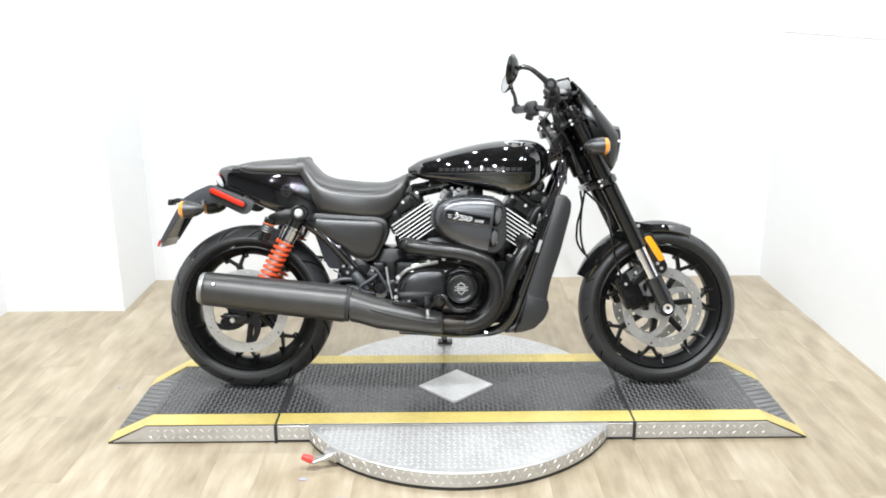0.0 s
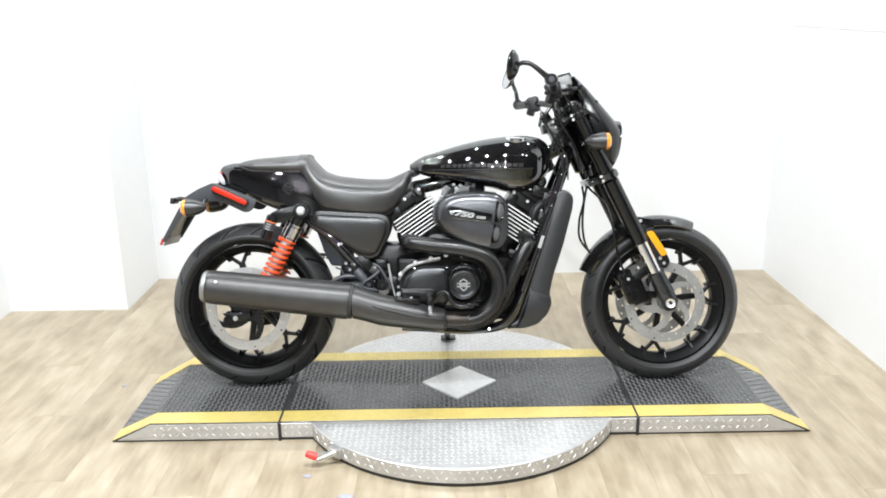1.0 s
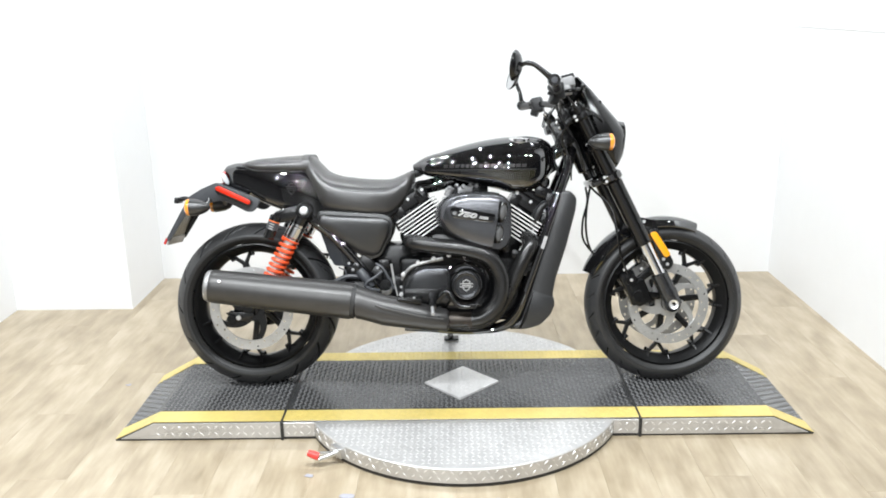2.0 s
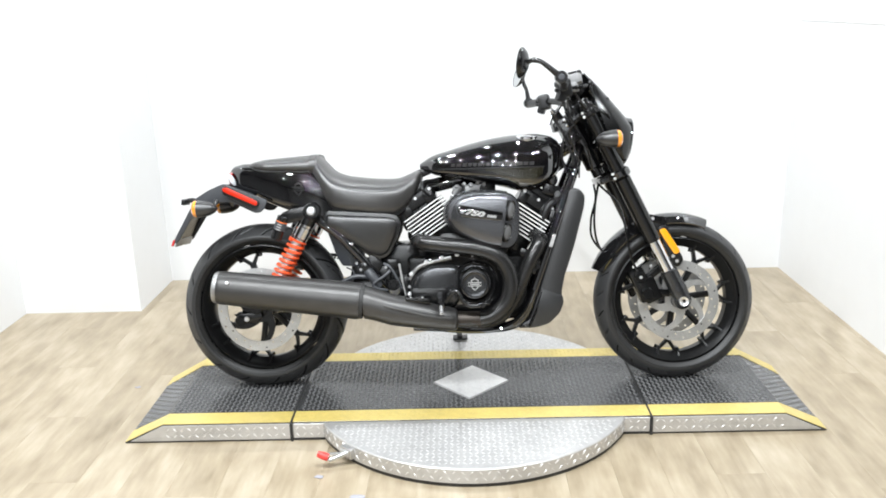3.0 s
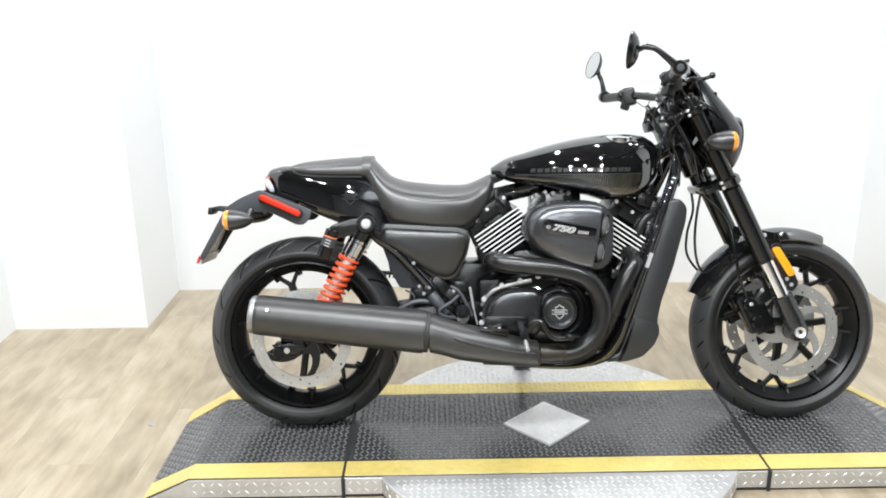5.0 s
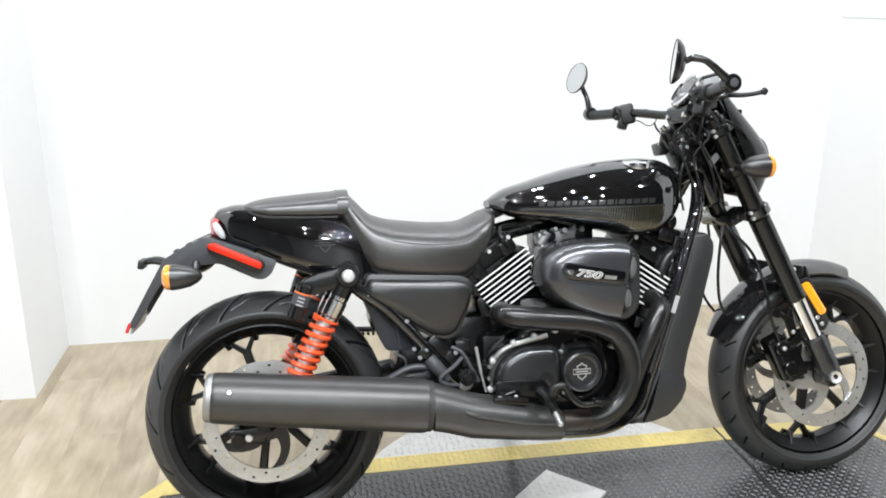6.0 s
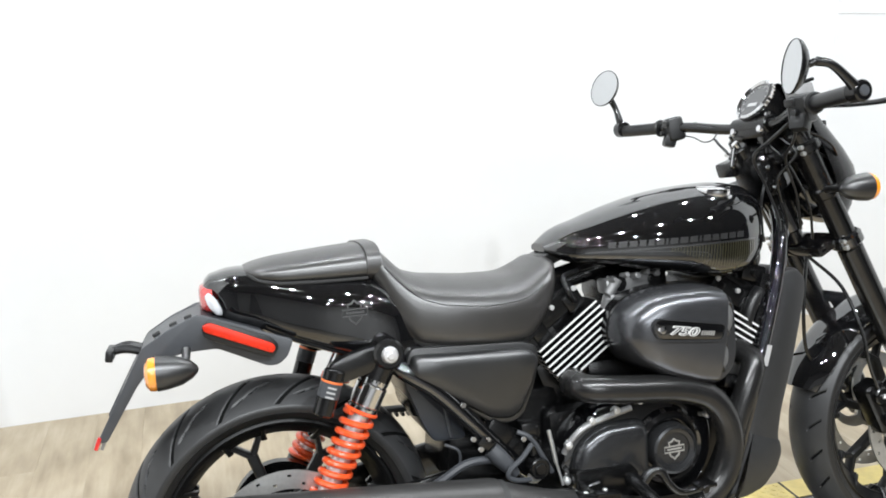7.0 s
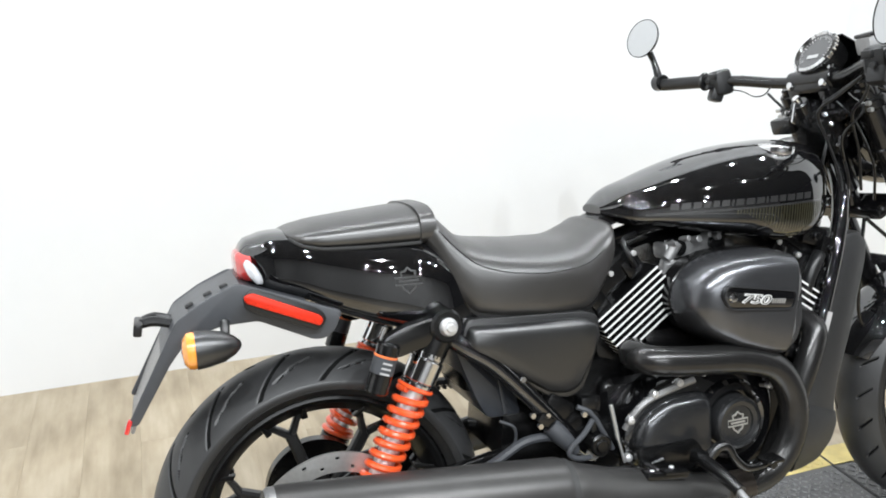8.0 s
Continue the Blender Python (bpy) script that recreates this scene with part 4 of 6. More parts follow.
for pts in ([(0.335, -0.20, 1.02), (0.345, -0.17, 0.975), (0.365, -0.12, 0.94), (0.42, -0.085, 0.86), (0.44, -0.07, 0.78)], [(0.35, 0.10, 1.00), (0.34, 0.07, 0.985), (0.35, 0.05, 0.96), (0.385, 0.04, 0.90), (0.41, 0.05, 0.80)], [(0.36, -0.15, 1.05), (0.40, -0.13, 1.0), (0.45, -0.115, 0.955), (0.49, -0.11, 0.935)],
            [(0.350, -0.19, 1.03), (0.325, -0.13, 0.985), (0.315, -0.08, 0.95), (0.345, -0.075, 0.89), (0.375, -0.08, 0.80), (0.365, -0.08, 0.72)], [(0.33, -0.18, 1.015), (0.345, -0.10, 0.985), (0.36, -0.05, 0.97)], [(0.375, -0.06, 0.93), (0.345, -0.07, 0.88), (0.34, -0.06, 0.82), (0.355, -0.05, 0.76)], [(0.39, -0.055, 0.92), (0.375, -0.085, 0.86), (0.395, -0.08, 0.80), (0.40, -0.06, 0.74)]):
    fpart("control_cable", tube(pts, 0.0032, 8), MATT, bike)
fpart("bar_clamp", join(rod((0.383, -0.062, 1.021), (0.383, 0.062, 1.021), 0.0215, 24), box((0.383, 0, 1.008), (0.040, 0.118, 0.028), (0, -8, 0), 0.010)), SATIN, bar, "black one-piece handlebar clamp")
fpart("switch_wire", tube([(0.330, 0.205, 1.020), (0.338, 0.170, 1.012), (0.345, 0.140, 0.998), (0.352, 0.115, 1.000), (0.358, 0.100, 1.016)], 0.0016, 6), MATT, bar, "thin black switch wire")
for x, y, z, rr in ((0.352, -0.062, 0.945, 0.0075), (0.360, -0.070, 0.925, 0.006), (0.348, -0.052, 0.915, 0.0055), (0.356, -0.060, 0.900, 0.005), (0.338, 0.030, 0.955, 0.006), (0.420, -0.115, 0.985, 0.006), (0.405, -0.120, 1.000, 0.005), (0.398, -0.098, 0.955, 0.005), (0.372, -0.075, 0.880, 0.005)):
    fpart("fitting", lathe([(0, 0.008), (rr * 0.7, 0.007), (rr, 0.003), (rr, -0.006)], (x, y, z), (-0.7, -0.7, 0.2), 12), CHROME, bike)
fpart("wiring_cover", join(box((0.375, -0.02, 0.905), (0.06, 0.10, 0.085), (0, -24, 0), 0.014), box((0.345, 0.035, 0.930), (0.05, 0.06, 0.035), (0, -15, 0), 0.008)), SATIN, bike, "black wiring cover below the handlebar")
for pts in ([(0.395, -0.105, 1.005), (0.440, -0.125, 0.99), (0.480, -0.130, 0.965), (0.500, -0.125, 0.940)], [(0.345, -0.10, 0.97), (0.375, -0.115, 0.93), (0.42, -0.12, 0.84), (0.445, -0.10, 0.76)], [(0.365, -0.11, 0.985), (0.39, -0.125, 0.95), (0.36, -0.10, 0.90), (0.38, -0.085, 0.84)]):
    fpart("control_cable", tube(pts, 0.0030, 8), SATIN, bike)

# fuel tank
TX = [-0.166, -0.130, -0.060, 0.020, 0.110, 0.200, 0.270, 0.310, 0.335, 0.346]
tank_top = spline(TX, [0.805, 0.828, 0.851, 0.874, 0.893, 0.902, 0.901, 0.890, 0.868, 0.840])
tank_low = spline(TX, [0.788, 0.768, 0.752, 0.735, 0.718, 0.698, 0.710, 0.740, 0.775, 0.806])
tank_w = spline(TX, [0.036, 0.074, 0.104, 0.132, 0.152, 0.158, 0.144, 0.116, 0.076, 0.030])
TSQ, TN, TNB = 0.34, 2.6, 3.6


def tank_side(x, z, off=0.0008):
    """The place on the tank's right flank at x and height z."""
    zb, zt, w = tank_low(x), tank_top(x), tank_w(x)
    zc = zb + (zt - zb) * TSQ
    h = zt - zc if z > zc else zc - zb
    k = min(0.999, abs(z - zc) / h)
    e = TN if z > zc else TNB
    return Vector((x, -(w * (1 - k**e)**(1 / e) + off), z))


tank = bpart("fuel_tank", loft([section(x, tank_low(x), tank_top(x), tank_w(x), TN, 64, TSQ, TNB) for x in np.linspace(-0.166, 0.346, 60)]), GLOSS, bike, "gloss black peanut-shaped fuel tank", 40)


def flank_patch(x0, x1, z0, z1, slant=0.0, nx=3, nz=3, thick=0.0006):
    outer, inner = [], []
    for i in range(nx + 1):
        o, n_ = [], []
        for k in range(nz + 1):
            z = z0 + (z1 - z0) * k / nz
            x = x0 + (x1 - x0) * i / nx + slant * (z - z0)
            o.append(tank_side(x, z, 0.0002 + thick))
            n_.append(tank_side(x, z, -0.001))
        outer.append(o + n_[::-1])
    return loft(outer)


xk = -0.055
for k, wd in enumerate((0.019, 0.021, 0.019, 0.017, 0.016, 0.019, 0.008, 0.020, 0.021, 0.020, 0.008, 0.020, 0.018, 0.021, 0.020, 0.020)):
    bpart("maker_mark", flank_patch(xk, xk + wd - 0.004, 0.7895, 0.8015, 0.2), GREYINK, tank, "dark grey bar on the tank side" if k == 0 else "")
    xk += wd * 1.02
for k in range(32):
    x = 0.068 + 0.0062 * k
    low = 0.772 - 0.054 * min(1, max(0, (x - 0.085) / 0.10)) if x < 0.205 else 0.718 + 0.045 * (x - 0.205) / 0.065
    bpart("fan_stripe", flank_patch(x, x + 0.0032, low, 0.781, 0.12, 1, 4), GOLDINK, tank, "smoky gold stripe on the tank side" if k == 0 else "")


def flank_line(pts, w=0.0022):
    """A thin painted line along the tank's flank, seen as (x, z)."""
    path = smooth_path([(x, 0, z) for x, z in pts], 8)
    rings = []
    for i, p in enumerate(path):
        d_ = (path[min(i + 1, len(path) - 1)] - path[max(i - 1, 0)]).normalized()
        nx, nz = -d_.z * w / 2, d_.x * w / 2
        a, b = (p.x + nx, p.z + nz), (p.x - nx, p.z - nz)
        rings.append([tank_side(*a, 0.0007), tank_side(*b, 0.0007), tank_side(*b, -0.001), tank_side(*a, -0.001)])
    return loft(rings)


bpart("graphic_line", flank_line([(-0.10, 0.783), (0.02, 0.778), (0.10, 0.771), (0.145, 0.764), (0.150, 0.750), (0.115, 0.738)]), GREYINK, tank)
bpart("graphic_line", flank_patch(-0.09, 0.27, 0.7810, 0.7850, 0.0, 24, 1), GREYINK, tank)
cap = bpart("fuel_cap", lathe([(0.037, -0.012), (0.039, -0.002), (0.038, 0.003), (0.034, 0.0055), (0.012, 0.0065), (0, 0.0065)], (0.216, -0.080, 0.8895), (0.03, -0.10, 1), 40), CHROME, tank, "chrome fuel filler cap")
bpart("cap_latch", box((0.237, -0.080, 0.8960), (0.018, 0.008, 0.003), (3, 0, 0), 0.001), SATIN, cap)
bpart("tank_mount", box((0.325, 0, 0.79), (0.06, 0.09, 0.05), (0, -30, 0), 0.006), SATIN, tank)
bpart("tank_mount", box((-0.15, 0, 0.775), (0.06, 0.07, 0.03), (0, -20, 0), 0.006), SATIN, tank)

# seat
SX = [-0.545, -0.532, -0.512, -0.480, -0.440, -0.380, -0.300, -0.235, -0.200, -0.172, -0.160]
seat_top = spline(SX, [0.846, 0.842, 0.822, 0.789, 0.771, 0.761, 0.754, 0.757, 0.771, 0.781, 0.776])
seat_low = spline(SX, [0.775, 0.752, 0.692, 0.648, 0.634, 0.626, 0.617, 0.626, 0.662, 0.718, 0.748])
seat_w = spline(SX, [0.112, 0.120, 0.132, 0.146, 0.154, 0.158, 0.150, 0.132, 0.116, 0.098, 0.070])
seat = bpart("rider_seat", loft([section(x, seat_low(x), seat_top(x), seat_w(x), 2.8, 56, 0.42, 4.0) for x in np.linspace(-0.545, -0.160, 56)]), SEATM, bike, "black leather stepped rider seat", 50)
PX = [-0.776, -0.766, -0.737, -0.680, -0.612, -0.540]
pil_top = spline(PX, [0.820, 0.824, 0.831, 0.837, 0.842, 0.846])
pil_low = spline(PX, [0.810, 0.800, 0.786, 0.778, 0.774, 0.772])
pil_w = spline(PX, [0.062, 0.081, 0.096, 0.105, 0.111, 0.115])
pillion = bpart("pillion_pad", loft([section(x, pil_low(x), pil_top(x), pil_w(x), 2.5, 44, 0.4) for x in np.linspace(-0.776, -0.540, 36)]), SEATM, bike, "black leather pillion pad", 50)
def pad_edge():
    pts = [(x, -pil_w(x) * 0.985 - 0.0005, pil_low(x) + 0.17 * (pil_top(x) - pil_low(x))) for x in np.linspace(-0.772, -0.556, 14)]
    return tube([(-0.7765, -0.02, 0.802)] + pts, 0.0032, 8, 3)


for a in twin(pad_edge):
    bpart("piping", a, BLACKTRIM, pillion)
bpart("seat_strap", loft([section(x, 0.774, pil_top(-0.56) + 0.0025, 0.1190, 3.0, 44, 0.42) for x in (-0.5555, -0.554, -0.530, -0.5285)]), SEATM, seat, "leather band across the seat")


def seat_seam(xa, xb, drop):
    pts = []
    for x in np.linspace(xa, xb, 12):
        zt, zb, w = seat_top(x), seat_low(x), seat_w(x)
        zc = zb + (zt - zb) * 0.42
        z = zt - drop(x)
        k = min(0.99, max(0, (z - zc) / (zt - zc)))
        pts.append((x, -w * (1 - k**2.8)**(1 / 2.8) - 0.0002, z))
    return tube(pts, 0.0011, 6, 3)


for mk in (lambda: seat_seam(-0.525, -0.205, lambda x: 0.034 + 0.012 * math.sin((x + 0.53) * 9)),):
    a, b = twin(mk)
    bpart("seat_seam", a, MATT, seat)
    bpart("seat_seam", b, MATT, seat)
bpart("seat_base", loft([section(x, seat_low(x) - 0.006, seat_low(x) + 0.03, seat_w(x) * 0.9, 4, 36) for x in np.linspace(-0.51, -0.22, 14)]), MATT, seat, "black plastic seat base")

# tail body
LX = [-0.856, -0.848, -0.825, -0.770, -0.700, -0.640, -0.590, -0.550, -0.510, -0.472]
tail_top = spline(LX, [0.790, 0.804, 0.815, 0.820, 0.812, 0.802, 0.800, 0.794, 0.772, 0.730])
tail_low = spline(LX, [0.764, 0.746, 0.730, 0.708, 0.672, 0.648, 0.628, 0.604, 0.584, 0.592])
tail_w = spline(LX, [0.034, 0.052, 0.072, 0.093, 0.113, 0.129, 0.137, 0.142, 0.140, 0.126])
tail = bpart("tail_cowl", loft([section(x, tail_low(x), tail_top(x), tail_w(x), 3.0, 56, 0.5, 5.0) for x in np.linspace(-0.856, -0.472, 50)]), GLOSS, bike, "gloss black tail cowl", 40)
# maker's emblem as a plain outline: a band with a broken shield behind it
def ribbon(pts, w, y, depth, closed=False):
    pts = [Vector(p) for p in pts]
    n = len(pts)
    rings = []
    for i in range(n + (1 if closed else 0)):
        p = pts[i % n]
        a = pts[(i - 1) % n] if closed or i else p
        b = pts[(i + 1) % n] if closed or i < n - 1 else p
        d_ = (b - a).normalized()
        nn = Vector((-d_.y, d_.x)) * w / 2
        rings.append([(p.x + nn.x, y - depth, p.y + nn.y), (p.x - nn.x, y - depth, p.y - nn.y), (p.x - nn.x, y, p.y - nn.y), (p.x + nn.x, y, p.y + nn.y)])
    return loft(rings, caps=not closed)


def emblem(c, r, y, depth=0.0012):
    at = lambda q: [(c[0] + px * r, c[1] + pz * r) for px, pz in q]
    top = at([(-0.50, 0.36), (-0.56, 0.66), (-0.24, 0.74), (0, 0.98), (0.24, 0.74), (0.56, 0.66), (0.50, 0.36)])
    low = at([(-0.52, -0.36), (-0.42, -0.62), (-0.15, -0.80), (0, -0.98), (0.15, -0.80), (0.42, -0.62), (0.52, -0.36)])
    band = at([(-1.02, 0.27), (1.02, 0.27), (1.02, -0.27), (-1.02, -0.27)])
    return join(ribbon(top, r * 0.15, y, depth), ribbon(low, r * 0.15, y, depth), ribbon(band, r * 0.13, y, depth, True), ribbon(at([(-0.75, 0), (0.75, 0)]), r * 0.16, y, depth))


for s in (-1, 1):
    e = emblem((-0.590, 0.726), 0.0225, 0.0)
    for v in e.verts:
        zb, zt, w = tail_low(v.co.x), tail_top(v.co.x), tail_w(v.co.x)
        k = (v.co.z - (zb + zt) / 2) / ((zt - zb) / 2)
        v.co.y -= w * (1 - min(0.99, abs(k))**(3.0 if k > 0 else 5.0))**(1 / (3.0 if k > 0 else 5.0)) + 0.0002
    bpart("emblem", e if s < 0 else flipped(e), GREYINK, tail, "dark grey emblem outline")
tl = bpart("tail_light", loft([section(x, zb, zt, w, 2.6, 32) for x, zb, zt, w in ((-0.862, 0.752, 0.786, 0.030), (-0.859, 0.744, 0.792, 0.046), (-0.850, 0.740, 0.796, 0.064), (-0.838, 0.738, 0.797, 0.078))]), REDLENS, bike, "red tail light lens")
for s in (-1, 1):
    lens = lathe([(0, 0.010), (0.010, 0.009), (0.017, 0.004), (0.019, -0.004)], (0, 0, 0), (0, -1, 0), 24)
    moved(lens, Matrix.Translation((-0.838, -0.078, 0.762)) @ Matrix.Rotation(radians(-30), 4, "Z") @ Matrix.Rotation(radians(-32), 4, "Y") @ Matrix.Diagonal((0.46, 1, 1.28, 1)))
    bpart("clear_lens", lens if s < 0 else flipped(lens), CLEAR, tl, "clear lens at the tail light's side")

# tail bracket that carries the signals and the plate
def narrowed(bm):
    """The bracket draws in towards the number plate."""
    for v in bm.verts:
        v.co.y *= 1 - 0.26 * min(1.0, max(0.0, (-0.69 - v.co.x) / 0.17))
    return bm


BR = [(-0.967, 0.700), (-0.920, 0.728), (-0.866, 0.750), (-0.704, 0.688), (-0.717, 0.658), (-0.734, 0.644), (-0.754, 0.644), (-0.838, 0.684), (-0.895, 0.683), (-0.950, 0.670), (-0.982, 0.632), (-1.041, 0.540), (-1.057, 0.543), (-0.996, 0.650)]
for s in (-1, 1):
    pl = narrowed(plate(BR, -0.128, -0.118, 0.0025, 0.008, 3))
    side = bpart("tail_bracket_side", pl if s < 0 else flipped(pl), GREYPL, bike, "dark grey tail bracket cheek")
    led = plate([(-0.862, 0.733), (-0.848, 0.738), (-0.742, 0.687), (-0.737, 0.678), (-0.744, 0.669), (-0.859, 0.722)], -0.134, -0.1245, 0.003, 0.010, 3)
    bpart("side_marker", led if s < 0 else flipped(led), DEEPRED, side, "long red side reflector")
    bez = plate([(-0.863, 0.733), (-0.846, 0.745), (-0.741, 0.697), (-0.730, 0.679), (-0.746, 0.660), (-0.861, 0.711)], -0.1295, -0.1245, 0.002, 0.010, 3)
    bpart("marker_bezel", bez if s < 0 else flipped(bez), MATT, side)
top_pts = [(-0.996, 0.650), (-0.967, 0.698), (-0.920, 0.726), (-0.862, 0.748), (-0.76, 0.710)]
bpart("tail_bracket_top", narrowed(loft([[(x, -0.119, z), (x, 0.119, z), (x + 0.004, 0.119, z - 0.008), (x + 0.004, -0.119, z - 0.008)] for x, z in top_pts])), GREYPL, bike, "dark grey tail bracket top")
for k, (x, z) in enumerate(((-0.943, 0.716), (-0.912, 0.731), (-0.885, 0.741))):
    bpart("bracket_slot", box((x, -0.045, z), (0.014, 0.012, 0.006), (0, -27 + 6 * k, 0), 0.002), BLACKTRIM, bike)
panel = bpart("plate_panel", narrowed(loft([[(x, -0.119, z), (x, 0.115, z), (x + 0.006, 0.115, z + 0.001), (x + 0.006, -0.119, z + 0.001)] for x, z in ((-0.996, 0.648), (-1.022, 0.600), (-1.052, 0.540))])), SATIN, bike, "black number plate backing panel")
bpart("plate_lip", box((-1.046, -0.002, 0.541), (0.006, 0.170, 0.030), (0, 22, 0), 0.002), DULLALU, panel, "grey metal plate lip")
bpart("corner_reflector", join(box((-1.056, -0.090, 0.541), (0.008, 0.012, 0.024), (0, 22, 0), 0.003)), REDLENS, panel, "small red corner reflector")
bpart("plate_lamp", join(tube([(-0.970, -0.02, 0.683), (-1.000, -0.02, 0.692), (-1.022, -0.02, 0.690)], [0.008, 0.009, 0.008], 10), box((-1.026, -0.02, 0.686), (0.014, 0.070, 0.022), (0, 10, 0), 0.004), tube([(-0.970, 0.03, 0.683), (-1.000, 0.03, 0.692), (-1.022, 0.01, 0.690)], 0.006, 8)), MATT, bike, "small black plate lamp")
guard = bpart("splash_guard", plate([(-0.505, 0.585), (-0.440, 0.560), (-0.400, 0.520), (-0.384, 0.442), (-0.450, 0.446), (-0.468, 0.480)], -0.10, 0.10, 0.003, 0.01), GUARD, bike, "grey plastic splash guard")
bpart("guard_rib", plate([(-0.432, 0.545), (-0.424, 0.545), (-0.412, 0.450), (-0.420, 0.450)], -0.104, -0.098, 0.0015), GREYPL, guard)
bpart("belt_run", box((-0.505, 0.105, 0.468), (0.14, 0.026, 0.010), (0, 4, 0), 0.002), BLACKTRIM, bike, "black toothed drive belt")
for k in range(9):
    bpart("belt_tooth", box((-0.560 + 0.0135 * k, 0.105, 0.4605 - 0.0009 * k), (0.006, 0.024, 0.007), (0, 4, 0), 0), BLACKTRIM, bike)


# rear shock absorbers
def spring_mesh(p, q, R, r, turns, seg=14):
    p, q = Vector(p), Vector(q)
    d = (q - p).normalized()
    u = d.orthogonal().normalized()
    v = d.cross(u)
    n = int(turns * seg)
    pts = [p + (q - p) * (i / n) + R * (math.cos(2 * math.pi * i / seg) * u + math.sin(2 * math.pi * i / seg) * v) for i in range(n + 1)]
    return tube(pts, r, 8, 1)


def shock(s):
    S = lambda b: b if s < 0 else flipped(b)
    P0, P1 = Vector((-0.541, -0.150, 0.648)), Vector((-0.695, -0.150, 0.360))
    at = lambda t: P0.lerp(P1, t)
    body = bpart("rear_shock", S(join(rod(at(0.02), at(0.19), 0.0285, 24), rod(P0 + Vector((0, -0.032, 0)), P0 + Vector((0, 0.03, 0)), 0.029, 28), rod(at(0.30), at(0.95), 0.012, 16), rod(at(0.93), at(1.0), 0.03, 24))), SATIN, bike, "rear shock absorber with orange coil spring")
    bpart("shock_top", S(join(rod(at(0.15), at(0.20), 0.0285, 28), rod(at(0.19), at(0.33), 0.0298, 28), rod(at(0.32), at(0.36), 0.0285, 28))), CHROME, body, "polished shock collar")
    bpart("shock_shaft", S(rod(at(0.30), at(0.95), 0.0185, 20)), ALU, body)
    bpart("spring_seat", S(rod(at(0.350), at(0.370), 0.0325, 28)), SPRING, body)
    bpart("spring_seat", S(rod(at(0.90), at(0.93), 0.034, 28)), SPRING, body)
    bpart("spring", S(spring_mesh(at(0.375), at(0.92), 0.0265, 0.0062, 9)), SPRING, body, "bright orange coil spring")
    bpart("shock_bolt", S(join(lathe([(0, 0.012), (0.012, 0.011), (0.015, 0.006), (0.016, 0)], P0 + Vector((0, -0.034, 0)), (0, -1, 0), 28), rod(P0 + Vector((0, -0.046, 0)), P0 + Vector((0, -0.050, 0)), 0.008, 6))), ALU, body, "bright top bolt")
    can = bpart("reservoir", S(join(rod((-0.640, -0.170, 0.632), (-0.670, -0.170, 0.552), 0.0195, 24), plate([(-0.541, 0.670), (-0.610, 0.658), (-0.650, 0.642), (-0.657, 0.614), (-0.628, 0.604), (-0.573, 0.618), (-0.537, 0.634)], -0.174, -0.148, 0.005, 0.012))), SATIN, body, "black gas reservoir")
    lab = rod((-0.6466, -0.170, 0.6145), (-0.6588, -0.170, 0.582), 0.0200, 24)
    bpart("sticker", S(lab), GREYPL, can)
    bpart("sticker_band", S(rod((-0.6462, -0.170, 0.6155), (-0.6490, -0.170, 0.608), 0.0204, 24)), ORANGEINK, can, "orange sticker band")
    for k in range(3):
        z = 0.603 - 0.008 * k
        x = -0.6510 - 0.0032 * k
        bpart("sticker_text", S(box((x, -0.1902, z), (0.016, 0.0012, 0.003), (0, 22, 0), 0)), WHITEINK, can)


for s in (-1, 1):
    shock(s)

# frame, swingarm and covers
bpart("backbone", tube([(0.405, 0, 0.87), (0.25, 0, 0.80), (0.0, 0, 0.75), (-0.25, 0, 0.70), (-0.5, 0, 0.68)], 0.026, 14), GLOSS, bike, "gloss black frame backbone")
